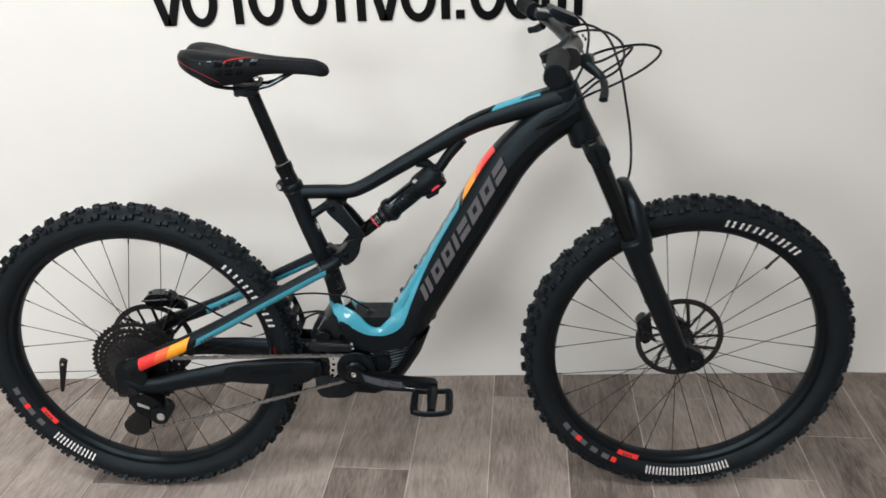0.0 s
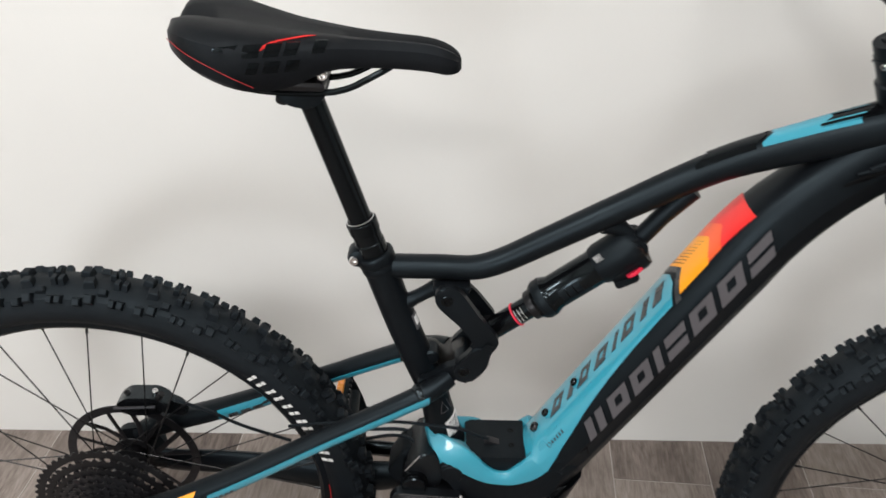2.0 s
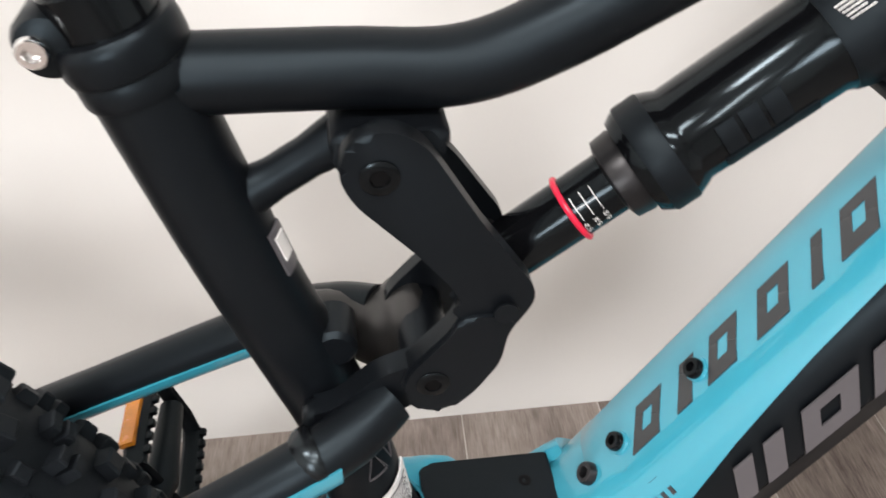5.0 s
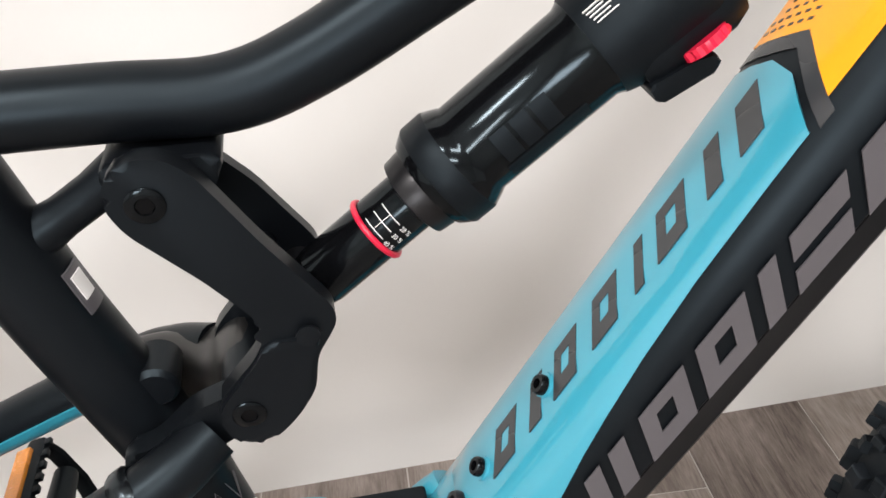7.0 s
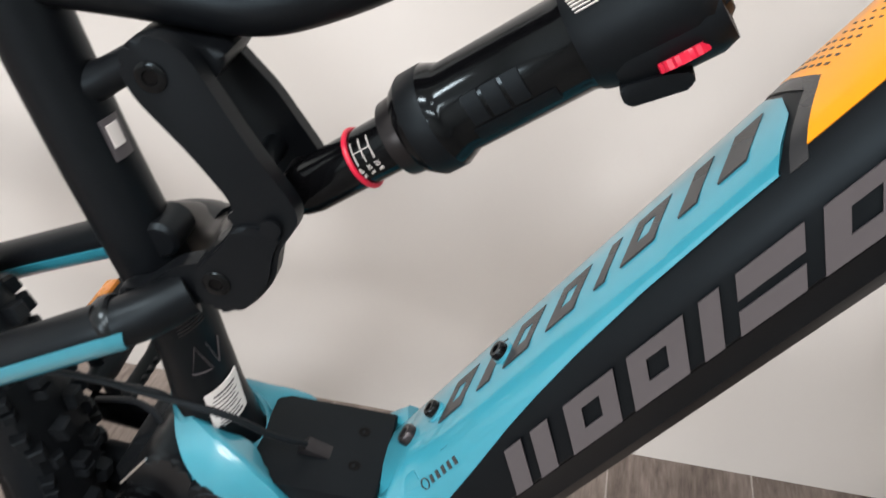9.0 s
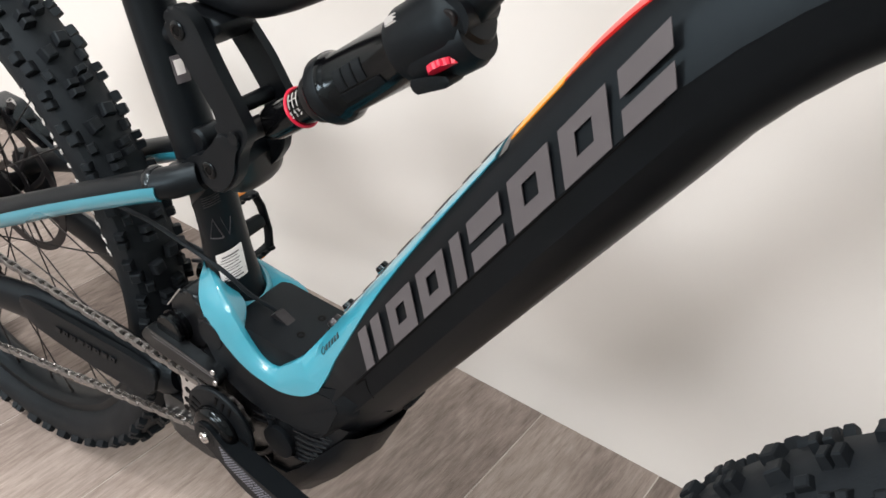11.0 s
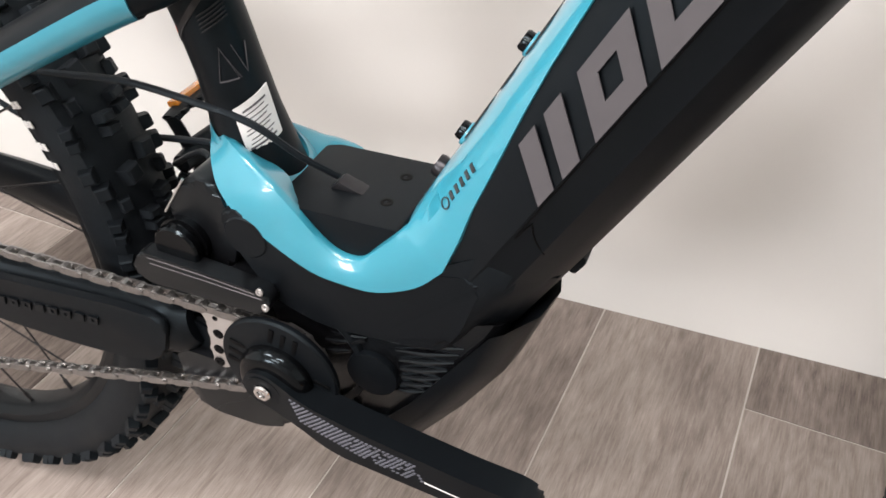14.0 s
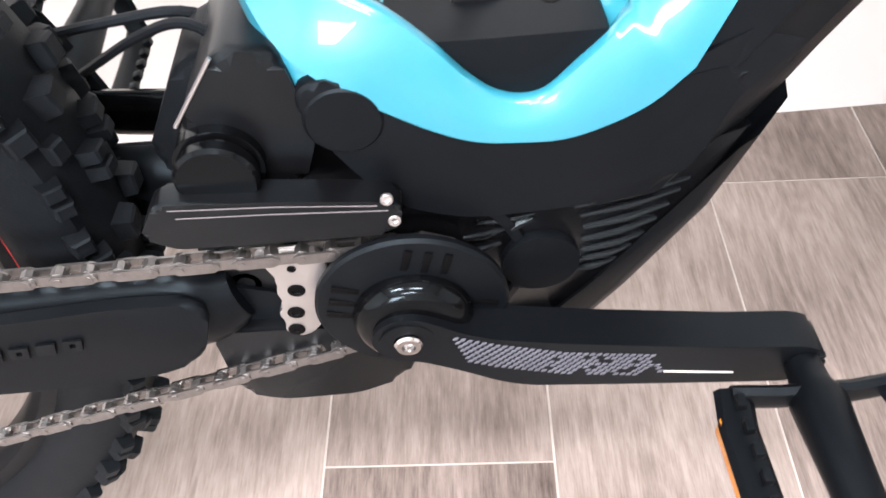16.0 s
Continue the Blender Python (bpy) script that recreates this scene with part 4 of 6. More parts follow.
KM = Matrix.Translation(kn) @ (SD.cross(Vector((0, 1, 0))) + Vector((0, 0.35, 0))).to_track_quat("Y", "Z").to_matrix().to_4x4()
knob.matrix_basis = KM
part("lockout_lever", prism(round_poly([(0.1075, 0.7385), (0.1130, 0.7300), (0.1375, 0.7435), (0.1360, 0.7500), (0.126, 0.7475)], 0.003), -0.024, -0.006, 0.002), PLASTIC, shock, "small black lockout lever")
bm = bmesh.new()
tube([(0.092, 0, 0.806), (0.112, 0, 0.801), (0.129, 0, 0.785)], [0.012, 0.010, 0.010], 14, bm)
tube([(0.186, 0, 0.853), (0.158, 0, 0.819), (0.131, 0, 0.781)], [0.013, 0.011, 0.011], 14, bm)
tube([(0.130, -0.018, 0.782), (0.130, 0.018, 0.782)], 0.013, 18, bm)
part("shock_mount", bm, MATTE, bike, "welded black upper shock mount")
bolt("shock_bolt", (0.130, -0.018, 0.782), (0, -1, 0), 0.0065, 0.004, ALU, bike)

# rear stays: upper ones with teal and orange panels
def mirrored(pts, sg):
    return [(x, sg * y, z) for x, y, z in pts]


SS = [(-0.084, -0.030, 0.596), (-0.104, -0.043, 0.587), (-0.135, -0.052, 0.574), (-0.240, -0.064, 0.521), (-0.335, -0.074, 0.471), (-0.430, -0.083, 0.425), (-0.520, -0.090, 0.388), (-0.560, -0.090, 0.366)]
SR = [0.0125, 0.0138, 0.0132, 0.0128, 0.0142, 0.0162, 0.0172, 0.0165]


stays = {}


def stay_panel(sg, t0, t1, mat, name, a0=-0.35, a1=1.25, label="", n=14, slant=0.0, lift=0.0013, face=None):
    p = smooth_path(mirrored(SS, sg), 12)
    L = len(p) - 1
    rad = [np.interp(i / 12, range(len(SR)), SR) for i in range(L + 1)]
    rings = []
    for i in range(n + 1):
        ring_o, ring_i = [], []
        for k in range(6):
            u = (t0 + (t1 - t0) * i / n + slant * k / 5) * L
            j = int(min(max(u, 0), L - 1.001))
            q = p[j].lerp(p[j + 1], u - j)
            d = (p[min(j + 2, L)] - p[max(j - 1, 0)]).normalized()
            f = Vector((0, -(face or sg), 0))
            f = (f - d * f.dot(d)).normalized()
            g = d.cross(f)
            g = g if g.z < 0 else -g
            a = a0 + (a1 - a0) * k / 5
            e = f * math.cos(a) + g * math.sin(a)
            r = float(np.interp(u, range(L + 1), rad))
            ring_o.append(q + e * (r + lift))
            ring_i.append(q + e * (r - 0.001))
        rings.append(ring_o + ring_i[::-1])
    return part(name, rings_mesh(bmesh.new(), rings), mat, stays[sg], label)


for sg in (1, -1):
    stays[sg] = part("seat_stay", tube(mirrored(SS, sg), SR, 18, smooth=6), MATTE, bike, "matte black seat stay with colour panels")
    stay_panel(sg, 0.200 if sg > 0 else 0.28, 0.664, TEAL, "teal_stay_panel", -0.15 if sg > 0 else 0.05, 1.45 if sg > 0 else 1.5, "gloss teal stay panel", 18, 0.030, 0.0013, 1)
    if sg == 1:
        stay_panel(sg, 0.680, 0.748, ORANGE, "orange_stay_panel", -0.85, 1.25, "orange stay panel", 6, 0.045)
        stay_panel(sg, 0.748, 0.792, CORAL, "coral_stay_panel", -0.85, 1.25, "", 4, 0.045)
        stay_panel(sg, 0.792, 0.868, RED, "red_stay_panel", -0.85, 1.25, "red stay panel", 4, 0.045)
        for k in range(4):
            stay_panel(sg, 0.618 + 0.011 * k, 0.625 + 0.011 * k, DARKD, "panel_print", 0.35, 1.05, "", 2, 0.006, 0.0017)
    else:
        stay_panel(sg, 0.560, 0.700, TEAL, "teal_stay_panel", -0.55, 0.6, "gloss teal stay panel", 8, 0.01, 0.0012, 1)
        for k in range(3):
            stay_panel(sg, 0.60 + 0.03 * k, 0.622 + 0.03 * k, DARKD, "panel_print", 0.1, 0.9, "", 2, 0.006, 0.0017, 1)
YOKE = [(-0.150, 0.042, 0.576, 0.012, 0.013), (-0.128, 0.040, 0.581, 0.012, 0.016), (-0.110, 0.037, 0.584, 0.012, 0.0175), (-0.092, 0.028, 0.586, 0.017, 0.0180), (-0.084, 0.020, 0.589, 0.022, 0.0195),
        (-0.0785, 0.014, 0.593, 0.028, 0.0235), (-0.071, 0.012, 0.596, 0.029, 0.0260), (-0.064, 0.012, 0.597, 0.028, 0.0240), (-0.058, 0.013, 0.598, 0.024, 0.0180), (-0.054, 0.014, 0.599, 0.014, 0.0100)]
yk = list(zip(*[[v.x for v in smooth_path([(r[k], 0, 0) for r in YOKE], 3)] for k in range(5)]))
part("stay_yoke", rings_mesh(bmesh.new(), [[(x, yc + wy * math.copysign(abs(math.cos(t)) ** 0.8, math.cos(t)), zc + wz * math.copysign(abs(math.sin(t)) ** 0.7, math.sin(t))) for t in [2 * math.pi * k / 24 for k in range(24)]] for x, yc, zc, wy, wz in yk]), YOKEM, bike, "smooth satin black yoke behind the seat tube, greyed for the reflected wall", 60)
part("yoke_arm", prism(round_poly([(-0.124, 0.592), (-0.109, 0.5955), (-0.091, 0.6125), (-0.079, 0.6175), (-0.066, 0.6215), (-0.060, 0.612), (-0.066, 0.600), (-0.080, 0.5905), (-0.095, 0.5825), (-0.112, 0.5715), (-0.124, 0.574)], 0.006), -0.0335, -0.0215, 0.0045, segs=4), MATTE, bike, "forged black yoke arm beside the seat tube")
part("frame_boss", lathe([(0.0, -0.013), (0.0085, -0.013), (0.0108, -0.0105), (0.0108, 0.0105), (0.0085, 0.013), (0.0, 0.013)], (-0.1075, 0, 0.6105), (0, 1, 0), 28), MATTE, bike, "round black boss on the seat tube")
part("yoke_joint", tube([(-0.0665, -0.030, 0.6095), (-0.0665, 0.020, 0.6095)], 0.012, 20), MATTE, bike)
part("yoke_collar", tube([(-0.122, -0.0485, 0.580), (-0.1205, -0.048, 0.581), (-0.117, -0.047, 0.5825), (-0.1155, -0.0465, 0.583)], [0.0140, 0.0153, 0.0153, 0.0140], 18), SATIN, bike)
CS = [(-0.140, -0.042, 0.338), (-0.158, -0.043, 0.334), (-0.200, -0.043, 0.331), (-0.265, -0.045, 0.332), (-0.340, -0.055, 0.333), (-0.430, -0.070, 0.327), (-0.510, -0.082, 0.317), (-0.555, -0.088, 0.322), (-0.575, -0.088, 0.338)]
CR = [0.015, 0.0255, 0.0280, 0.0275, 0.0250, 0.0225, 0.0210, 0.0180, 0.015]
for sg in (1, -1):
    part("chain_stay", tube(mirrored(CS, sg), CR, 18, smooth=6, squash=0.55), MATTE, bike, "matte black chain stay")
    part("dropout", prism(round_poly([(-0.590, 0.378), (-0.540, 0.388), (-0.520, 0.352), (-0.545, 0.300), (-0.580, 0.305), (-0.595, 0.340)], 0.010), sg * -0.096, sg * -0.082, 0.003), MATTE, bike)
PROT = [(-0.149, 0.352), (-0.185, 0.357), (-0.255, 0.356), (-0.330, 0.3555), (-0.360, 0.350), (-0.352, 0.318), (-0.300, 0.310), (-0.240, 0.305), (-0.185, 0.305), (-0.160, 0.313)]
own = prism(round_poly(PROT, 0.012), -0.0605, -0.054, 0.0035, segs=3)
SKEW = Matrix.Identity(4)  # the protector follows the stay outwards
SKEW[1][0], SKEW[1][3] = 0.055, 0.055 * 0.16
bmesh.ops.transform(own, matrix=SKEW, verts=own.verts)
protector = part("stay_protector", own, PLASTIC, bike, "moulded black chain stay protector")
for k in range(8):
    x = -0.300 + 0.0118 * k
    own = slot_block(0.0085, 0.0075, 0.25, 0.3 if k % 3 else 0.0, 0.0012)
    ob = part("raised_block", own, PLASTIC, protector, "", 0)
    ob.matrix_basis = Matrix.Translation((x, -0.0606 + 0.055 * (x + 0.16), 0.331 + 0.0004 * k)) @ Matrix.Rotation(radians(90), 4, "X")
axle_lever = part("axle_lever", tube([(-0.762, 0.010, 0.330), (-0.766, 0.010, 0.322), (-0.772, 0.009, 0.295), (-0.785, 0.009, 0.243)], [0.009, 0.0095, 0.008, 0.0045], 12, squash=0.6), ALU, bike, "black lever tucked between the spokes")
bolt("lever_pin", (-0.764, 0.002, 0.322), (0, -1, 0), 0.0035, 0.003, CHROME, bike)

# rear drivetrain
def gear(c, y0, y1, r, teeth, hub, mat, name, parent, arms=5, label=""):
    depth = 0.0042
    bm = bmesh.new()
    n = teeth * 4
    outer, inner = [], []
    for k in range(n):
        a = 2 * math.pi * k / n
        rr = r if k % 4 in (0, 1) else r - depth
        outer.append((rr * math.cos(a), rr * math.sin(a)))
        inner.append((max(hub, r - 0.014) * math.cos(a), max(hub, r - 0.014) * math.sin(a)))
    vs = [[bm.verts.new((c.x + x, y, c.z + z)) for x, z in ring] for ring, y in ((outer, y0), (outer, y1), (inner, y1), (inner, y0))]
    for i in range(4):
        a, b = vs[i], vs[(i + 1) % 4]
        for k in range(n):
            bm.faces.new((a[k], a[(k + 1) % n], b[(k + 1) % n], b[k]))
    for i in range(arms):
        a = 2 * math.pi * i / arms + r * 40
        p = c + Vector((math.cos(a) * hub, (y0 + y1) / 2, math.sin(a) * hub))
        q = c + Vector((math.cos(a + 0.35) * (r - 0.011), (y0 + y1) / 2, math.sin(a + 0.35) * (r - 0.011)))
        part("sprocket_arm", tube([p, q + (q - p).normalized() * 0.003], 0.0034, 6, squash=0.3), mat, parent)
    return part(name, bm, mat, parent, label)


cassette = part("cassette", lathe([(0.017, -0.026), (0.019, -0.028), (0.019, -0.072), (0.012, -0.074)], HUB_R, (0, 1, 0), 24), STEEL, bike, "large black sprocket cassette")
for i, r in enumerate((0.108, 0.094, 0.082, 0.072, 0.063, 0.055, 0.048, 0.042, 0.036, 0.030, 0.026)):
    y = -0.0315 - 0.0036 * i
    gear(HUB_R, y - 0.0009, y + 0.0009, r, int(r * 500), 0.018, STEEL if i > 2 else ALU, "sprocket", cassette, 6)
CH = Vector((-0.0600, 0, 0.3435))
ring = gear(CH, -0.0535, -0.0505, 0.0305, 14, 0.010, STEEL, "chainring", bike, 4, "small steel chainring")
plate = [(-0.126, 0.374), (-0.100, 0.374), (-0.096, 0.366), (-0.098, 0.345), (-0.104, 0.325), (-0.110, 0.3170), (-0.117, 0.3160), (-0.1225, 0.3215), (-0.1190, 0.3270), (-0.1230, 0.3325), (-0.1185, 0.3400), (-0.1205, 0.3495), (-0.1180, 0.3560), (-0.121, 0.364)]
guide = part("guide_plate", prism(round_poly(plate, 0.003), -0.0535, -0.0495, 0.0008), SILVER, bike, "silver drilled chain guide plate")
for x, z in ((-0.1115, 0.3495), (-0.1145, 0.3340), (-0.1165, 0.3215), (-0.111, 0.364)):
    bolt("plate_hole", (x, -0.0534, z), (0, -1, 0), 0.0040 if z < 0.36 else 0.002, 0.0007, INK, guide)
GC = Vector((-0.0612, 0, 0.3410))
guard = part("chain_guard", lathe([(0.0, -0.0560), (0.0415, -0.0560), (0.0430, -0.0575), (0.0430, -0.0600), (0.0415, -0.0615), (0.0230, -0.0630), (0.0, -0.0630)], GC, (0, 1, 0), 48), PLASTIC, bike, "round black chain guard with slots")
for base_a in (165, 75, -15, 255):
    for k in range(3):
        a = radians(base_a)
        t = Vector((-math.sin(a), 0, math.cos(a)))
        o = GC + Vector((math.cos(a), 0, math.sin(a))) * 0.031 + t * (0.0085 * (k - 1))
        own = box(Matrix.Translation((o.x, -0.0624, o.z)) @ Matrix.Rotation(-a, 4, "Y"), (0.012, 0.0012, 0.0034), 0.0004)
        part("guard_slot", own, INK, guard)

# chain: a loop of links round chainring, sprocket and derailleur pulleys
CHY = -0.0520
PUL_U, PUL_L = Vector((-0.548, 0, 0.262)), Vector((-0.588, 0, 0.192))
COG_R = 0.0275


def arc(c, r, a0, a1, n=14):
    return [(c.x + r * math.cos(radians(a0 + (a1 - a0) * k / n)), c.z + r * math.sin(radians(a0 + (a1 - a0) * k / n))) for k in range(n + 1)]


loop = arc(CH, 0.0290, -72, 90) + arc(HUB_R, COG_R, 90, 235) + arc(PUL_U, 0.022, 60, -80)[::1] + arc(PUL_L, 0.022, 150, 285)
loop = [Vector((x, CHY - (0.008 if x < -0.45 else 0.008 * max(0, (-0.09 - x) / 0.36)), z)) for x, z in loop]
loop.append(loop[0])
dist = [0.0]
for a, b in zip(loop, loop[1:]):
    dist.append(dist[-1] + (b - a).length)
pitch = dist[-1] / round(dist[-1] / 0.0127)
chain = None


def along(s):
    s %= dist[-1]
    i = int(np.searchsorted(dist, s, side="right")) - 1
    i = min(i, len(loop) - 2)
    return loop[i].lerp(loop[i + 1], (s - dist[i]) / max(1e-9, dist[i + 1] - dist[i]))


def link_bm(outer):
    bm = bmesh.new()
    y = 0.0034 if outer else 0.0023
    shape = [(0.0104 * math.cos(a) if abs(math.cos(a)) > 0.35 else 0.0048 * np.sign(math.cos(a)), (0.0042 if abs(math.cos(a)) > 0.35 else 0.0031) * math.sin(a)) for a in [2 * math.pi * (k + 0.5) / 12 for k in range(12)]]
    for sg in (-1, 1):
        prism(shape, sg * y - 0.00055, sg * y + 0.00055, 0, bm)
    if outer:
        for dx in (-0.00635, 0.00635):
            tube([(dx, -0.0043, 0), (dx, 0.0043, 0)], 0.0019, 8, bm)
    else:
        for dx in (-0.00635, 0.00635):
            tube([(dx, -0.0022, 0), (dx, 0.0022, 0)], 0.0037, 8, bm)
    return bm


n_links = round(dist[-1] / pitch)
links = [None, None]
for i in range(n_links):
    a, b = along(i * pitch), along((i + 1) * pitch)
    d = b - a
    m = Matrix.Translation((a + b) / 2) @ Matrix.Rotation(-math.atan2(d.z, d.x), 4, "Y") @ Matrix.Rotation(math.asin(max(-1, min(1, d.y / d.length))), 4, "Z")
    k = i % 2
    if i == 0:
        chain = part("chain", link_bm(False), CHAINM, bike, "grey steel chain")
        chain.matrix_basis = Matrix.Identity(4)
        chain.data.transform(m)
        continue
    if links[k] is None:
        links[k] = part("chain_link", link_bm(k == 1), CHAINM, chain)
        links[k].matrix_basis = m
    else:
        shared("chain_link", links[k], m, chain)

# derailleur
der = part("rear_derailleur", prism(round_poly([(-0.575, 0.300), (-0.548, 0.312), (-0.515, 0.292), (-0.490, 0.262), (-0.497, 0.236), (-0.520, 0.228), (-0.548, 0.245), (-0.574, 0.268)], 0.012), -0.098, -0.070, 0.007, segs=3), GLOSS, bike, "black rear derailleur")
part("derailleur_knuckle", tube([(-0.508, -0.105, 0.248), (-0.508, -0.060, 0.248)], [0.021, 0.021], 20), PLASTIC, der)
bolt("knuckle_bolt", (-0.505, -0.105, 0.248), (0, -1, 0), 0.009, 0.003, SILVER, der)
# silver sliver that draws the gloss highlight as a solid piece
part("derailleur_highlight", prism(round_poly([(-0.556, 0.282), (-0.530, 0.270), (-0.530, 0.263), (-0.556, 0.274)], 0.002), -0.0995, -0.0975, 0.0006), SILVER, der)
part("pulley_cage", prism(round_poly([(-0.556, 0.282), (-0.535, 0.272), (-0.548, 0.238), (-0.558, 0.176), (-0.585, 0.166), (-0.612, 0.178), (-0.614, 0.205), (-0.590, 0.222), (-0.572, 0.250)], 0.010), -0.0665, -0.0640, 0.0006), ALU, der)
part("pulley_cage", prism(round_poly([(-0.556, 0.282), (-0.535, 0.272), (-0.548, 0.238), (-0.558, 0.176), (-0.585, 0.166), (-0.612, 0.178), (-0.614, 0.205), (-0.590, 0.222), (-0.572, 0.250)], 0.010), -0.0510, -0.0490, 0.0006), ALU, der)
for c in (PUL_U, PUL_L):
    gear(c, -0.0590, -0.0560, 0.0215, 12, 0.004, PLASTIC, "jockey_wheel", der, 4)
part("hanger_bolt", tube([(-0.560, -0.100, 0.312), (-0.560, -0.080, 0.312)], 0.010, 16), ALU, der)
part("gear_cable", tube([(-0.575, -0.085, 0.295), (-0.600, -0.080, 0.290), (-0.604, -0.070, 0.320), (-0.580, -0.075, 0.345)], 0.0026, 8, smooth=5), RUBBER, bike)


def caliper(c, name):
    ob = part(name, prism(round_poly([(c[0] - 0.045, c[2] + 0.010), (c[0] - 0.020, c[2] + 0.024), (c[0] + 0.030, c[2] + 0.018), (c[0] + 0.052, c[2] - 0.002), (c[0] + 0.040, c[2] - 0.020), (c[0] - 0.030, c[2] - 0.018)], 0.008), c[1] - 0.018, c[1] + 0.018, 0.005, segs=3), SATIN, bike, "black hydraulic brake caliper")
    bolt("caliper_bolt", (c[0] - 0.020, c[1] - 0.002, c[2] + 0.021), (-0.2, -0.3, 1), 0.0055, 0.006, ALU, ob)
    bolt("caliper_bolt", (c[0] + 0.030, c[1] - 0.002, c[2] + 0.016), (0.2, -0.3, 1), 0.0055, 0.010, CHROME, ob)
    part("hose_banjo", tube([(c[0] + 0.035, c[1] - 0.012, c[2] + 0.012), (c[0] + 0.046, c[1] - 0.012, c[2] + 0.022)], 0.006, 12), ALU, ob)
    return ob


def settle(ob, c, turn, k):
    """Turn and scale a caliper with its parts about its middle."""
    m = Matrix.Translation(c) @ Matrix.Rotation(radians(turn), 4, "Y") @ Matrix.Scale(k, 4) @ Matrix.Translation(-Vector(c))
    ob.data.transform(m)
    for kid in ob.children:
        kid.matrix_basis = m @ kid.matrix_basis


rc = caliper((-0.525, 0.055, 0.466), "rear_caliper")
settle(rc, (-0.525, 0.055, 0.466), -8, 0.80)
part("caliper_bracket", prism(round_poly([(-0.500, 0.470), (-0.470, 0.452), (-0.468, 0.432), (-0.520, 0.440)], 0.006), 0.060, 0.074, 0.003), SATIN, rc)
part("pad_pin", tube([(-0.560, 0.034, 0.470), (-0.500, 0.034, 0.474)], 0.0022, 8), STEEL, rc)
part("brake_hose", tube([(-0.475, 0.045, 0.478), (-0.43, 0.05, 0.452), (-0.39, 0.06, 0.415), (-0.32, 0.06, 0.385)], 0.0025, 8, smooth=5), RUBBER, bike)
bolt("hose_guide", (-0.352, 0.088, 0.462), (0.9, -0.2, 0.2), 0.0035, 0.030, GOLD, bike, "brass hose joint")
fc = caliper((0.601, 0.066, 0.369), "front_caliper")
settle(fc, (0.601, 0.066, 0.369), 74, 0.78)
part("pad_pin", tube([(0.591, 0.044, 0.397), (0.597, 0.044, 0.347)], 0.0022, 8), STEEL, fc)

# motor details
part("motor_cap", lathe([(0.0, 0.0), (0.0176, 0.0), (0.0182, 0.002), (0.0176, 0.0052), (0.0, 0.0058)], (-0.002, -0.0395, 0.3430), (0, -1, 0), 32), PLASTIC, motor, "round black motor cap")
RIBS = ((0.012, 0.3740, 0.060, 0.3852), (0.015, 0.3680, 0.0570, 0.3788), (0.017, 0.3600, 0.0535, 0.3705), (0.017, 0.3520, 0.0490, 0.3620), (0.017, 0.3450, 0.0450, 0.3530), (0.015, 0.3385, 0.0400, 0.3450), (0.012, 0.3315, 0.0340, 0.3370), (-0.036, 0.3590, -0.0180, 0.3632), (-0.036, 0.3500, -0.0195, 0.3540), (-0.030, 0.3690, -0.0050, 0.3715))
for x0, z0, x1, z1 in RIBS:
    part("cooling_rib", tube([(x0, -0.0398, z0), ((x0 + x1) / 2, -0.0408, (z0 + z1) / 2), (x1, -0.0396, z1)], [0.0014, 0.0019, 0.0011], 8), SATIN, motor)
for k in range(7):
    a = radians(75 - 24 * k)
    c = Vector((-0.0575, 0, 0.3435))
    part("housing_rib", tube([c + Vector((math.cos(a) * 0.047, -0.0415, math.sin(a) * 0.047)), c + Vector((math.cos(a) * 0.058, -0.0405, math.sin(a) * 0.058))], 0.0018, 6), SATIN, motor)
part("housing_ring", lathe([(0.0450, -0.038), (0.0450, -0.0425), (0.0465, -0.0432), (0.0500, -0.0425), (0.0515, -0.0385)], Vector((-0.0575, 0, 0.3435)), (0, 1, 0), 48), PLASTIC, motor, "raised ring round the crank axle")
K_NEAR = [(-0.150, 0.345), (-0.105, 0.328), (-0.040, 0.296), (0.006, 0.302), (0.024, 0.324), (0.042, 0.350), (0.078, 0.403), (0.066, 0.371), (0.034, 0.318), (0.008, 0.281), (-0.026, 0.266), (-0.070, 0.270), (-0.115, 0.287), (-0.150, 0.300)]
K_MID = [(-0.150, 0.345), (-0.105, 0.328), (-0.040, 0.296), (0.006, 0.302), (0.026, 0.322), (0.050, 0.350), (0.106, 0.412), (0.084, 0.355), (0.057, 0.313), (0.020, 0.264), (-0.026, 0.246), (-0.070, 0.252), (-0.120, 0.270), (-0.155, 0.288)]
part("skid_plate", hull(K_NEAR, K_MID, 0.0425), PLASTIC, motor, "black plastic skid plate")
part("shell_plug", lathe([(0.0, 0), (0.0150, 0.0), (0.0155, 0.0012), (0.0140, 0.0026), (0.0, 0.0028)], (-0.0785, -0.0435, 0.4345), (0, -1, 0), 28), MATTE, motor_shell, "round plug in the shell")
part("battery_latch", prism(round_poly([(dt(-0.052, -0.038).x, dt(-0.052, -0.038).z), (dt(-0.052, -0.0450).x, dt(-0.052, -0.0450).z), (dt(-0.040, -0.0455).x, dt(-0.040, -0.0455).z), (dt(-0.036, -0.038).x, dt(-0.036, -0.038).z)], 0.0015), -0.010, 0.010, 0.001), PLASTIC, down_tube, "small black battery latch")
# battery door outline
HF = [(0.0010, 0.0465), (-0.0010, 0.0455), (-0.017, 0.0430), (-0.030, 0.033), (-0.0395, 0.018), (-0.0425, 0.006)]


def door_pt(s, n):
    return dt(s, n, -float(np.interp(n, [p[0] for p in HF][::-1], [p[1] for p in HF][::-1])))


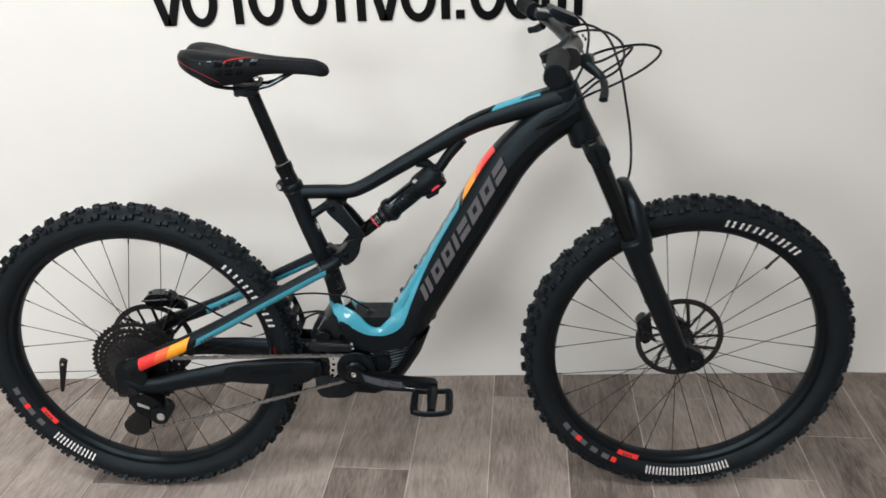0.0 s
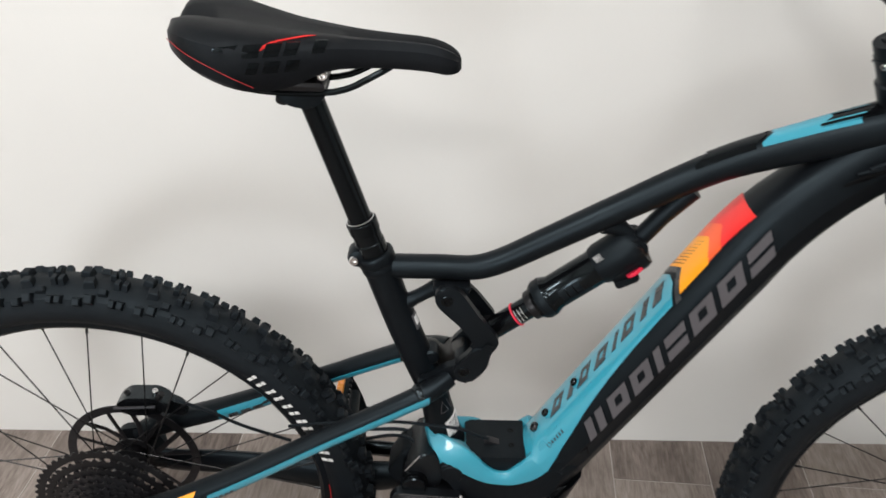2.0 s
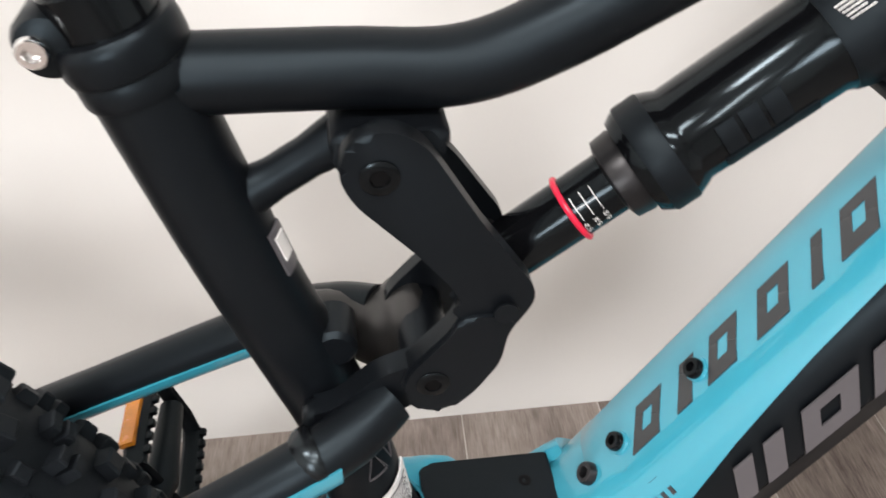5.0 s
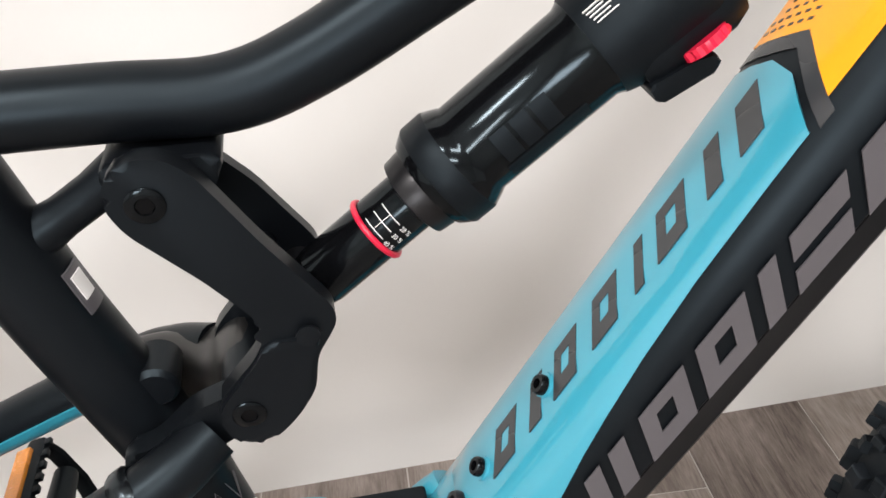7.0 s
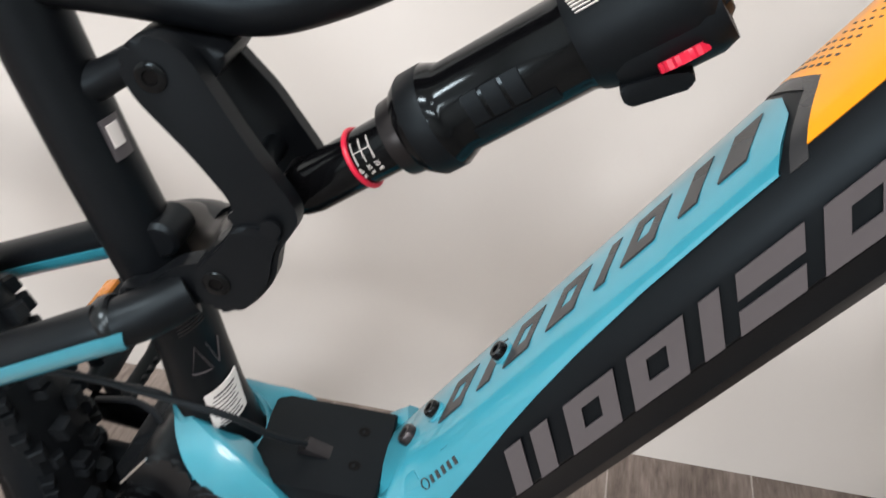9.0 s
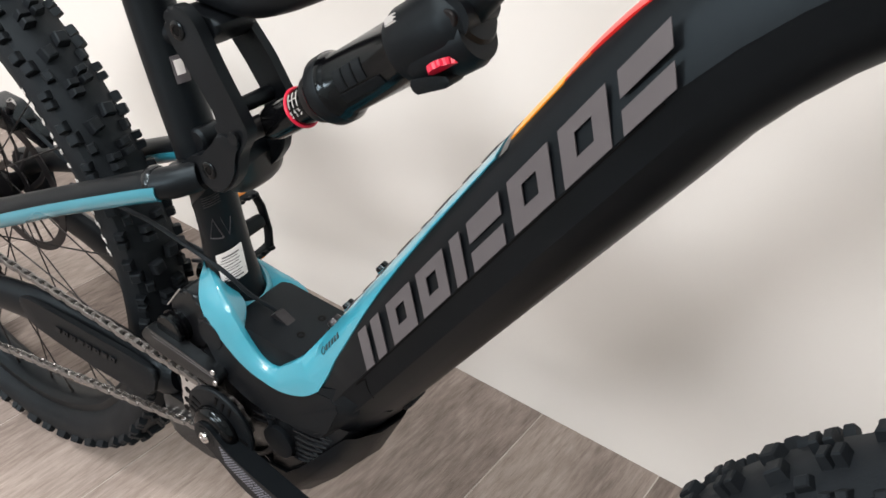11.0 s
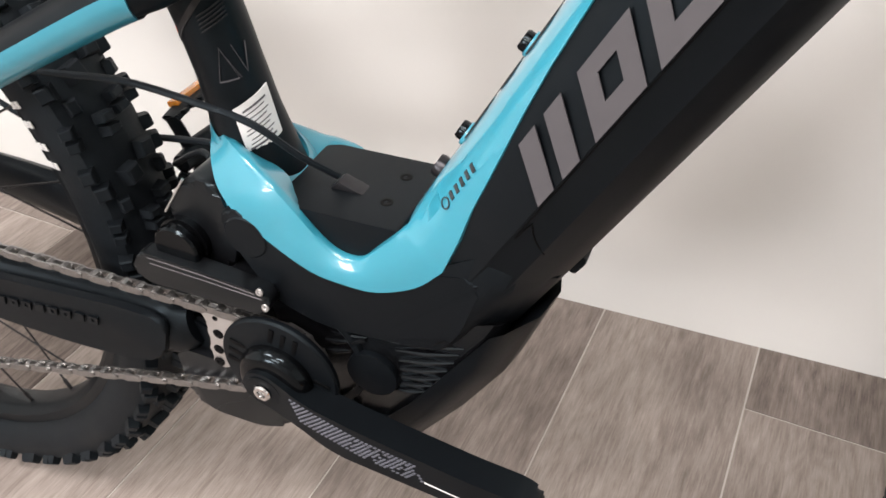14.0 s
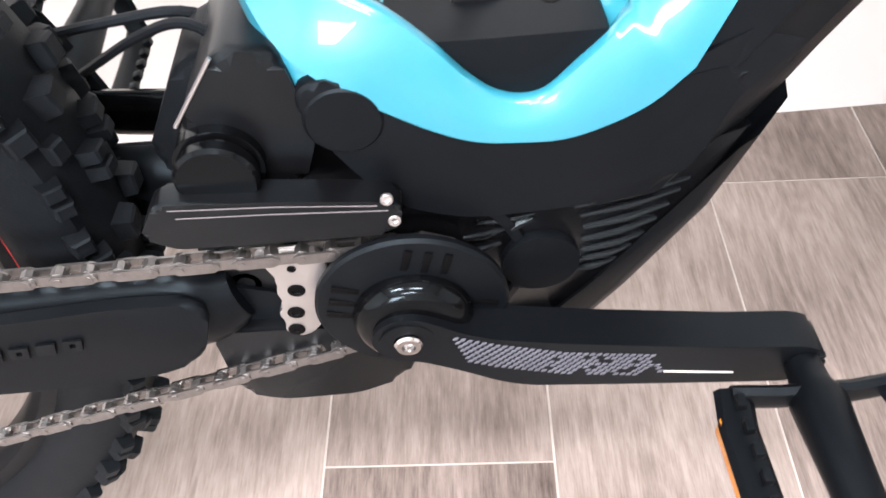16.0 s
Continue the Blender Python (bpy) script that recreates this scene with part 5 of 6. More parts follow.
part("door_gap", tube([door_pt(0.33, -0.0005), door_pt(0.0, -0.0005), door_pt(-0.012, -0.003), door_pt(-0.020, -0.009), door_pt(-0.026, -0.018)], 0.0006, 6, smooth=4), INK, down_tube)
# pivot behind the motor, cable clutter under the seat tube
part("main_pivot", lathe([(0.0, -0.052), (0.0150, -0.052), (0.0165, -0.0505), (0.0165, -0.046), (0.0150, -0.0455), (0.0150, -0.0435), (0.0178, -0.043), (0.0178, 0.046), (0.0, 0.046)], (-0.130, 0, 0.415), (0, 1, 0), 32), GLOSS, bike, "ringed gloss black pivot")
part("pivot_housing", prism(round_poly([(-0.121, 0.464), (-0.099, 0.462), (-0.090, 0.425), (-0.100, 0.396), (-0.130, 0.396), (-0.143, 0.432)], 0.008), -0.038, 0.038, 0.006, segs=3), SATIN, bike, "black pivot housing behind the motor")
device = part("chain_device", prism(round_poly([(-0.155, 0.4115), (-0.110, 0.4085), (-0.070, 0.4040), (-0.060, 0.4000), (-0.0615, 0.3925), (-0.066, 0.3850), (-0.152, 0.3865), (-0.165, 0.3945)], 0.004), -0.0580, -0.0450, 0.003, segs=3), SATIN, bike, "black chain device arm")
for x, z in ((-0.0660, 0.4050), (-0.0640, 0.3930)):
    bolt("device_screw", (x, -0.0575, z), (0, -1, 0.2), 0.0026, 0.0016, SILVER, device)
# two grey lines stand in for the highlights along the arm
part("device_line", tube([(-0.150, -0.0582, 0.4085), (-0.110, -0.0583, 0.4062), (-0.070, -0.0582, 0.4020)], 0.0003, 5), GREYD, device)
part("device_line", tube([(-0.148, -0.0582, 0.4040), (-0.110, -0.0583, 0.4022), (-0.066, -0.0582, 0.3990)], 0.0003, 5), GREYD, device)
part("stay_flange", prism(round_poly([(-0.155, 0.366), (-0.128, 0.372), (-0.116, 0.345), (-0.122, 0.318), (-0.150, 0.315)], 0.006), -0.036, 0.036, 0.003), PLASTIC, bike)
bolt("stay_bolt", (-0.137, -0.036, 0.341), (0, -1, 0), 0.0085, 0.004, GLOSS, bike)
# silver line laid on as the highlight along the housing's rear edge
part("housing_edge", tube([(-0.122, -0.0385, 0.462), (-0.1425, -0.0385, 0.433)], 0.0009, 6), SILVER, bike, "thin silver line in place of a highlight along the housing edge")
part("dropper_cable", tube([(-0.300, -0.015, 0.490), (-0.255, -0.024, 0.505), (-0.200, -0.030, 0.514), (-0.150, -0.034, 0.520), (-0.105, -0.036, 0.517), (-0.068, -0.033, 0.508), (-0.046, -0.024, 0.487), (-0.030, -0.010, 0.468)], 0.0022, 8, smooth=6), RUBBER, bike, "thin black cable into the cover")
part("loose_cable", tube([(-0.125, 0.030, 0.430), (-0.150, 0.034, 0.438), (-0.185, 0.040, 0.432), (-0.230, 0.050, 0.420)], 0.0026, 8, smooth=5), RUBBER, bike)
part("loose_cable", tube([(-0.122, -0.006, 0.445), (-0.142, 0.010, 0.447), (-0.170, 0.030, 0.430), (-0.21, 0.05, 0.40)], 0.0024, 8, smooth=5), RUBBER, bike)

BRIDGE = [(-0.146, 0.440), (-0.112, 0.446), (-0.100, 0.400), (-0.150, 0.368), (-0.172, 0.392)]
part("swingarm_bridge", prism(round_poly(BRIDGE, 0.010), -0.006, 0.036, 0.006, segs=3), PLASTIC, bike, "black swingarm bridge behind the motor")
GUARD2 = [(-0.158, 0.318), (-0.105, 0.316), (-0.060, 0.292), (-0.070, 0.268), (-0.096, 0.2570), (-0.135, 0.2570), (-0.156, 0.267)]
part("motor_core", prism(round_poly([(-0.130, 0.392), (-0.060, 0.388), (0.048, 0.385), (0.034, 0.358), (0.008, 0.316), (-0.030, 0.296), (-0.100, 0.300), (-0.140, 0.320)], 0.006), -0.0345, 0.036, 0.003), SATIN, motor)
part("lower_guard", prism(round_poly(GUARD2, 0.008), -0.0500, -0.020, 0.005, segs=3), SATIN, bike, "smooth black guard below the chain")

# cranks and pedals
ARM = [(-0.0820, 0.3465), (-0.0795, 0.355), (-0.0725, 0.3612), (-0.063, 0.3622), (-0.054, 0.3580), (-0.043, 0.3505), (-0.030, 0.3455), (-0.005, 0.3410), (0.022, 0.3375), (0.073, 0.3320), (0.106, 0.3305), (0.115, 0.326), (0.118, 0.318), (0.115, 0.308), (0.106, 0.303),
       (0.075, 0.304), (0.025, 0.306), (-0.013, 0.308), (-0.026, 0.312), (-0.043, 0.322), (-0.0615, 0.3310), (-0.0735, 0.3335), (-0.0800, 0.3395)]
ARM = [(-0.064 + (x + 0.066) * 1.017, z - 0.010) for x, z in ARM]


def pedal(c, parent, sg, tilt=0):
    """A cage pedal with amber reflectors; c is the inner end of its axle, sg points outwards along y."""
    def P(x, y, z):
        ct, st_ = math.cos(radians(tilt)), math.sin(radians(tilt))
        return (c[0] + x * ct + z * st_, c[1] + sg * y, c[2] - x * st_ + z * ct)

    TM = Matrix.Rotation(radians(tilt), 4, "Y")
    body = part("pedal", tube([P(0, 0.0, 0), P(0, 0.012, 0), P(0, 0.020, 0), P(0, 0.055, 0), P(0, 0.092, 0)], [0.008, 0.009, 0.0125, 0.0105, 0.009], 16), PLASTIC, parent, "black cage pedal with amber reflectors")
    for x in (-0.035, 0.035):
        cage = bmesh.new()
        tube([P(x, 0.012, 0), P(x * 1.08, 0.030, 0), P(x * 1.08, 0.080, 0), P(x, 0.096, 0)], 0.0085, 8, cage, squash=0.45)
        part("cage_side", cage, PLASTIC, body)
        if x < 0 or sg > 0:
            part("reflector", box(Matrix.Translation(P(x * 1.22, 0.054, -0.004)) @ TM, (0.005, 0.058, 0.011), 0.001), AMBER, body, "amber pedal reflector")
        for k in range(7):
            part("cage_tooth", box(Matrix.Translation(P(x * 1.04, 0.022 + 0.0115 * k, 0.0088)) @ TM, (0.004, 0.006, 0.005), 0.0008), PLASTIC, body)
    for y in (0.014, 0.094):
        part("cage_end", tube([P(-0.037, y, 0), P(-0.016, y + (0.006 if y > 0.05 else 0.002), 0), P(0.016, y + (0.006 if y > 0.05 else 0.002), 0), P(0.037, y, 0)], 0.0072, 8, squash=0.55), PLASTIC, body)
    return body


crank_r = part("crank_arm", prism(round_poly(ARM, 0.006), -0.0770, -0.0570, 0.0050, segs=3), MATTE, bike, "black crank arm with grey pattern")
part("crank_boss", lathe([(0.0, -0.0735), (0.0185, -0.0735), (0.0215, -0.0729), (0.0245, -0.0708), (0.0264, -0.0672), (0.0268, -0.0640), (0.0258, -0.0600), (0.0, -0.0575)], Vector((-0.0612, 0, 0.3385)), (0, 1, 0), 36), GLOSS, crank_r, "domed gloss black axle boss")
part("crank_bolt", bolt_mesh(0.0062, 0.004), CHROME, crank_r, "chrome crank bolt").matrix_basis = Matrix.Translation((-0.064, -0.0762, 0.3365)) @ Vector((0, -1, 0)).to_track_quat("Z", "Y").to_matrix().to_4x4()
part("bolt_recess", lathe([(0.0065, 0), (0.0125, 0.0), (0.0125, 0.0010), (0.0068, 0.0012)], (-0.064, -0.0768, 0.3365), (0, -1, 0), 28, closed=True), PLASTIC, crank_r)
rng = random.Random(9)
for i in range(30):
    for j in range(7):
        x = -0.048 + i * 0.0030 + j * 0.0010
        z = float(np.interp(x, [-0.05, -0.03, 0.0, 0.04], [0.3475, 0.340, 0.3320, 0.3275])) - j * 0.0025
        if z < float(np.interp(x, [-0.05, -0.03, -0.01, 0.04], [0.334, 0.3205, 0.3145, 0.3130])) or rng.random() < 0.010 * max(0, i - 9) ** 1.4 * 0.4:
            continue
        z -= 0.010
        x += 0.003
        part("arm_print", prism([(x, z), (x + 0.0019, z), (x + 0.0028, z + 0.0016), (x + 0.0009, z + 0.0016)], -0.0774, -0.0769), ARMPRINT, crank_r, "", 0)
part("arm_line", prism([(0.050, 0.3050), (0.082, 0.3020), (0.082, 0.3028), (0.050, 0.3060)], -0.0774, -0.0769), WHITE, crank_r, "fine white printed line", 0)
FLARE = Matrix.Identity(4)  # the arm leans outwards to the pedal
FLARE[1][0], FLARE[1][3] = -0.052, -0.052 * 0.064
for ob in [crank_r] + list(crank_r.children):
    if ob.name.startswith(("crank_arm", "arm_")):
        ob.data.transform(FLARE)
pedal((0.1115, -0.0865, 0.308), crank_r, -1)
crank_l = part("crank_arm", tube([(-0.064, 0.078, 0.3365), (-0.150, 0.080, 0.346), (-0.238, 0.082, 0.354)], [0.019, 0.015, 0.014], 14, squash=0.6), GLOSS, bike, "black far-side crank arm")
part("axle_stub", tube([(-0.064, 0.040, 0.3365), (-0.064, 0.080, 0.3365)], 0.017, 18), ALU, crank_l)
pedal((-0.238, 0.086, 0.372), crank_l, 1, 72)

# fork
F0, F1 = Vector((0.449, 0, 0.838)), Vector((0.664, 0, 0.349))
FD = (F1 - F0).normalized()
fork = part("fork_crown", prism(round_poly([(0.421, 0.852), (0.455, 0.862), (0.475, 0.846), (0.477, 0.818), (0.461, 0.806), (0.433, 0.822)], 0.012), -0.083, 0.083, 0.012, segs=3), MATTE, bike, "matte black suspension fork")
for sg in (-1, 1):
    o = Vector((0, sg * 0.066, 0))
    part("stanchion", tube([F0 + o - FD * 0.012, F0 + o + FD * 0.24], 0.0175, 24), GLOSS, fork, "black fork stanchion")
    part("lower_leg", tube([F0 + o + FD * 0.205, F0 + o + FD * 0.209, F0 + o + FD * 0.24, F0 + o + FD * 0.36, F0 + o + FD * 0.47, F0 + o + FD * 0.525, F0 + o + FD * 0.540], [0.0215, 0.0245, 0.0250, 0.0235, 0.0215, 0.0205, 0.014], 24), MATTE, fork, "matte black fork lower leg")
    part("fork_seal", tube([F0 + o + FD * 0.199, F0 + o + FD * 0.207], [0.0200, 0.0222], 24), RUBBER, fork)
    part("fork_dropout", prism(round_poly([(0.631, 0.397), (0.667, 0.399), (0.703, 0.379), (0.709, 0.351), (0.691, 0.337), (0.651, 0.335)], 0.010), sg * 0.066 - 0.010, sg * 0.066 + 0.010, 0.004), MATTE, fork)
    bolt("fork_cap", F0 + o - FD * 0.016, -FD, 0.017, 0.010, ALU, fork)
A0 = F0 + FD * 0.232
arch = [A0 + Vector((dx, sy * y, z)) for sy, seq in ((-1, 1), (1, -1)) for dx, y, z in [(0.014, 0.066, 0.0), (0.006, 0.066, 0.045), (-0.008, 0.054, 0.088), (-0.020, 0.022, 0.114)][::seq]]
part("fork_arch", tube(arch, [0.021, 0.020, 0.019, 0.017, 0.017, 0.019, 0.020, 0.021], 14, smooth=5), MATTE, fork, "black fork arch over the tyre")
bolt("front_axle", (0.684, -0.076, 0.357), (0, -1, 0), 0.010, 0.004, ALU, fork)
part("air_valve", tube([(HUB_F.x + 0.2845 * math.cos(0.90), 0, HUB_F.z + 0.2845 * math.sin(0.90)), (HUB_F.x + 0.262 * math.cos(0.905), 0, HUB_F.z + 0.262 * math.sin(0.905)), (HUB_F.x + 0.245 * math.cos(0.905), 0, HUB_F.z + 0.245 * math.sin(0.905))], [0.0026, 0.0030, 0.0034], 10), ALU, front, "black tyre valve")

# cockpit
stem_c = Vector((0.366, 0, 1.008))
part("headset_spacer", lathe([(0.022, 0), (0.024, 0.002), (0.024, 0.030), (0.021, 0.032), (0.021, 0.060), (0.0, 0.061)], HT_T, -STEER, 28), MATTE, bike, "black headset spacers")
stem = part("stem", tube([stem_c - STEER * 0.0 + Vector((-0.006, 0, 0.0)), (0.386, 0, 1.026), (0.406, 0, 1.040)], [0.021, 0.017, 0.020], 18), MATTE, bike, "short black stem")
part("steerer_clamp", tube([HT_T - STEER * 0.032, HT_T - STEER * 0.075], [0.020, 0.020], 24), MATTE, stem)
part("stem_faceplate", prism(round_poly([(0.399, 1.060), (0.416, 1.055), (0.422, 1.032), (0.410, 1.020), (0.396, 1.022)], 0.004), -0.024, 0.024, 0.004), ALU, stem)
for k in (-1, 1):
    bolt("stem_bolt", (0.352, 0.012 * k, 1.002), (-0.8, 0.4 * k, -0.3), 0.004, 0.004, CHROME, stem)
    bolt("faceplate_bolt", (0.424, 0.018 * k, 1.050), (1, 0, 0.3), 0.0035, 0.004, STEEL, stem)
    bolt("faceplate_bolt", (0.420, 0.018 * k, 1.026), (1, 0, 0.3), 0.0035, 0.004, STEEL, stem)
BAR = [(0.352, -0.385, 1.056), (0.366, -0.27, 1.058), (0.392, -0.13, 1.050), (0.410, -0.05, 1.041), (0.412, 0.0, 1.040), (0.410, 0.05, 1.041), (0.392, 0.13, 1.050), (0.366, 0.27, 1.058), (0.352, 0.385, 1.056)]
BAR = [(x - 0.006 - 0.012 * abs(y) / 0.39, y, z + 0.006 * abs(y) / 0.39) for x, y, z in BAR]
bar = part("handlebar", tube(BAR, [0.011, 0.011, 0.012, 0.0159, 0.0159, 0.0159, 0.012, 0.011, 0.011], 18, smooth=5), MATTE, bike, "black riser handlebar")
for sg in (-1, 1):
    g0, g1 = Vector((0.3325, sg * 0.392, 1.0618)), Vector((0.3505, sg * 0.262, 1.062))
    d = (g1 - g0).normalized()
    grip = lathe([(0.0, 0), (0.0165, 0.0), (0.0185, 0.003)] + [(0.0175 + (0.0008 if k % 2 else 0), 0.008 + 0.0055 * k) for k in range(20)] + [(0.0195, 0.122), (0.0195, 0.132), (0.012, 0.133)], g0, d, 28)
    part("grip", grip, GRIPM, bar, "black rubber lock-on grip")
    part("brake_perch", tube([(0.372, sg * 0.238, 1.057), (0.374, sg * 0.212, 1.056)], 0.019, 20), ALU, bar)
    part("brake_reservoir", tube([(0.398, sg * 0.228, 1.052), (0.408, sg * 0.190, 1.046), (0.412, sg * 0.150, 1.040)], [0.012, 0.012, 0.008], 14), PLASTIC, bar)
    part("brake_lever", tube([(0.402, sg * 0.225, 1.045), (0.424, sg * 0.245, 1.028), (0.426, sg * 0.275, 1.016), (0.420, sg * 0.305, 1.004)], [0.009, 0.007, 0.0065, 0.0075], 12, smooth=4, squash=0.7), MATTE, bar, "black brake lever")
    part("shift_paddle", tube([(0.366, sg * 0.235, 1.036), (0.352, sg * 0.262, 1.024), (0.338, sg * 0.275, 1.020)], [0.009, 0.008, 0.007], 12, squash=0.6), PLASTIC, bar, "black thumb paddle")
part("display_unit", prism(round_poly([(0.318, 1.088), (0.372, 1.066), (0.380, 1.052), (0.366, 1.048), (0.316, 1.074)], 0.006), 0.012, 0.082, 0.004), PLASTIC, bar, "small black display on the handlebar").matrix_basis = at(0.045, 0.02, 0.016)
part("remote_pad", prism(round_poly([(0.345, 1.078), (0.385, 1.068), (0.386, 1.052), (0.345, 1.060)], 0.006), 0.165, 0.215, 0.004), PLASTIC, bar, "black control pad with grey keys")
part("pad_key", prism(round_poly([(0.350, 1.081), (0.378, 1.0735), (0.378, 1.070), (0.350, 1.077)], 0.001), 0.172, 0.206, 0.001), SILVER, bar)
CABLES = [[(0.412, -0.150, 1.040), (0.470, -0.110, 1.048), (0.545, -0.070, 1.047), (0.582, -0.050, 1.030), (0.560, -0.030, 0.996), (0.500, -0.020, 0.962), (0.440, -0.022, 0.940), (0.385, -0.035, 0.905), (0.350, -0.036, 0.892)],
          [(0.420, 0.150, 1.030), (0.455, 0.110, 1.045), (0.495, 0.060, 1.048), (0.520, 0.010, 1.030), (0.505, -0.040, 0.998), (0.455, -0.030, 0.965), (0.400, -0.038, 0.920), (0.360, -0.040, 0.900)],
          [(0.395, -0.200, 1.040), (0.440, -0.170, 1.038), (0.490, -0.120, 1.045), (0.525, -0.060, 1.040), (0.512, -0.010, 1.005), (0.470, 0.020, 0.970), (0.420, 0.036, 0.930)],
          [(0.412, 0.150, 1.040), (0.450, 0.090, 1.060), (0.490, 0.040, 1.045), (0.515, 0.010, 0.990), (0.532, 0.000, 0.920), (0.545, -0.005, 0.850), (0.548, -0.010, 0.790), (0.552, 0.030, 0.720), (0.585, 0.060, 0.600), (0.620, 0.070, 0.430)],
          [(0.380, 0.190, 1.050), (0.420, 0.120, 1.075), (0.450, 0.060, 1.060), (0.440, 0.0, 1.010), (0.410, -0.030, 0.960)]]
for c in CABLES:
    c = [(x - 0.006 - 0.012 * max(0.0, min(1.0, (x - 0.40) / 0.14)), y, z) for x, y, z in c]
    part("cable", tube(c, 0.0025, 8, smooth=7), RUBBER, bike, "black control cable")
# top tube decals
tt = smooth_path(TT, 12)


def tt_patch(i0, i1, a0, a1, mat, name, label="", slant=0):
    rings = []
    rad = [0.0158, 0.0158, 0.0162, 0.0168, 0.0172, 0.0180, 0.0190, 0.022, 0.028]
    for i in range(i0, i1 + 1):
        ro, ri = [], []
        for k in range(7):
            j = min(max(i + round(slant * k / 6), 0), len(tt) - 2)
            d = (tt[j + 1] - tt[max(0, j - 1)]).normalized()
            f = Vector((0, -1, 0))
            g = d.cross(f)
            g = g if g.z > 0 else -g
            a = a0 + (a1 - a0) * k / 6
            e = f * math.cos(a) + g * math.sin(a)
            r = float(np.interp(j / 12, range(9), rad))
            ro.append(tt[j] + e * (r + 0.001))
            ri.append(tt[j] + e * (r - 0.001))
        rings.append(ro + ri[::-1])
    return part(name, rings_mesh(bmesh.new(), rings), mat, top_tube, label)


tt_patch(78, 91, 0.80, 2.2, TEAL, "teal_decal", "teal gloss decal", 3)
tt_patch(69, 77, 0.80, 2.2, GLOSS, "black_decal", "", 3)
tt_patch(86, 94, 1.0, 2.0, GLOSS, "black_decal", "", 3)
part("cable_port", tube([(0.330, -0.0415, 0.880), (0.352, -0.0400, 0.890), (0.378, -0.036, 0.898)], [0.0012, 0.0035, 0.0012], 10, squash=0.5), INK, bike)

# tyre and rim markings
def arc_text(parent, c, mids, width, r0, r1, mat, name, y0=-0.0352, y1=-0.0325):
    mids = [m + d for m in mids for d in ((-0.34 * width, 0.34 * width) if mat == WHITE else (0,))]
    width *= 0.24 if mat == WHITE else 1
    for m in mids:
        part(name, arc_patch(c, r0, r1, radians(m - width / 2), radians(m + width / 2), y0, y1, 4), mat, parent)


arc_text(front, HUB_F, [79.5 - 5.5 * k for k in range(6)], 3.6, 0.3060, 0.3225, WHITE, "tyre_letter_bar", -0.0288, -0.0354)
arc_text(front, HUB_F, [258.5 + 2.95 * k for k in range(12)], 2.2, 0.3060, 0.3225, WHITE, "tyre_letter_bar", -0.0288, -0.0354)
arc_text(front, HUB_F, [215.5, 221, 226.5, 232.5, 238.5], 3.4, 0.3090, 0.3190, GREYD, "tyre_mark", -0.0305, -0.0344)
arc_text(front, HUB_F, [223.5, 242.5], 2.4, 0.3080, 0.3190, RED, "tyre_mark", -0.0303, -0.0346)
arc_text(rear, HUB_R, [44.5 - 5.6 * k for k in range(6)], 3.8, 0.3060, 0.3225, WHITE, "tyre_letter_bar", -0.0288, -0.0354)
arc_text(rear, HUB_R, [221.5 + 3.3 * k for k in range(6)], 2.4, 0.3060, 0.3225, WHITE, "tyre_letter_bar", -0.0288, -0.0354)
arc_text(rear, HUB_R, [195, 200, 206, 212], 3.2, 0.3090, 0.3190, GREYD, "tyre_mark", -0.0305, -0.0344)
arc_text(rear, HUB_R, [203], 2.2, 0.3080, 0.3190, RED, "tyre_mark", -0.0303, -0.0346)
part("rim_decal", arc_patch(HUB_F, 0.2895, 0.3050, radians(243.2), radians(253.2), -0.0190, -0.0212, 6), RED, front, "red rim decal")
part("rim_decal", arc_patch(HUB_R, 0.2895, 0.3050, radians(207.5), radians(217.0), -0.0190, -0.0212, 6), RED, rear, "red rim decal")
for c, a, wh in ((HUB_F, 248.2, front), (HUB_R, 212.2, rear)):
    for k in range(3):
        part("decal_mark", arc_patch(c, 0.2945, 0.2995, radians(a - 2.4 + 1.7 * k), radians(a - 1.3 + 1.7 * k), -0.0203, -0.0209, 2), DARKD, wh)
for a in range(0, 5):
    part("rim_stripe", arc_patch(HUB_F, 0.2865, 0.2895, radians(28 + 6 * a), radians(32 + 6 * a), 0.0165, 0.0172, 4), RED, front)
part("rim_stripe", arc_patch(HUB_R, 0.300, 0.3025, radians(-12), radians(4), -0.0205, -0.0208, 6), RED, rear)

for w, c in ((rear, HUB_R), (front, HUB_F)):
    grow = at(*c) @ Matrix.Diagonal((1.032, 1, 1.032, 1)) @ at(*-c)
    for ob in [w] + [o for o in w.children if not o.name.startswith(("brake", "rotor"))]:
        ob.data.transform(grow)

# ---------------------------------------------------------------- wall sign: plain shapes in place of lettering
sign = thing("wall_sign", "black cut-vinyl sign of plain shapes on the cream wall", "sign")
YS = WALL_Y - 0.003


def flat(name, poly):
    return part(name, prism(poly, YS - 0.001, YS + 0.0015), INK, sign, "", 0)


def sign_ring(x, z, rx, rz, w):
    bm = bmesh.new()
    n = 36
    o = [(x + rx * math.cos(2 * math.pi * k / n), z + rz * math.sin(2 * math.pi * k / n)) for k in range(n)]
    i = [(x + (rx - w) * math.cos(2 * math.pi * k / n), z + (rz - w) * math.sin(2 * math.pi * k / n)) for k in range(n)]
    vs = [[bm.verts.new((a, y, b)) for a, b in r] for r, y in ((o, YS - 0.001), (o, YS + 0.0015), (i, YS + 0.0015), (i, YS - 0.001))]
    for k in range(4):
        for j in range(n):
            bm.faces.new((vs[k][j], vs[k][(j + 1) % n], vs[(k + 1) % 4][(j + 1) % n], vs[(k + 1) % 4][j]))
    return part("sign_ring", bm, INK, sign, "", 0)


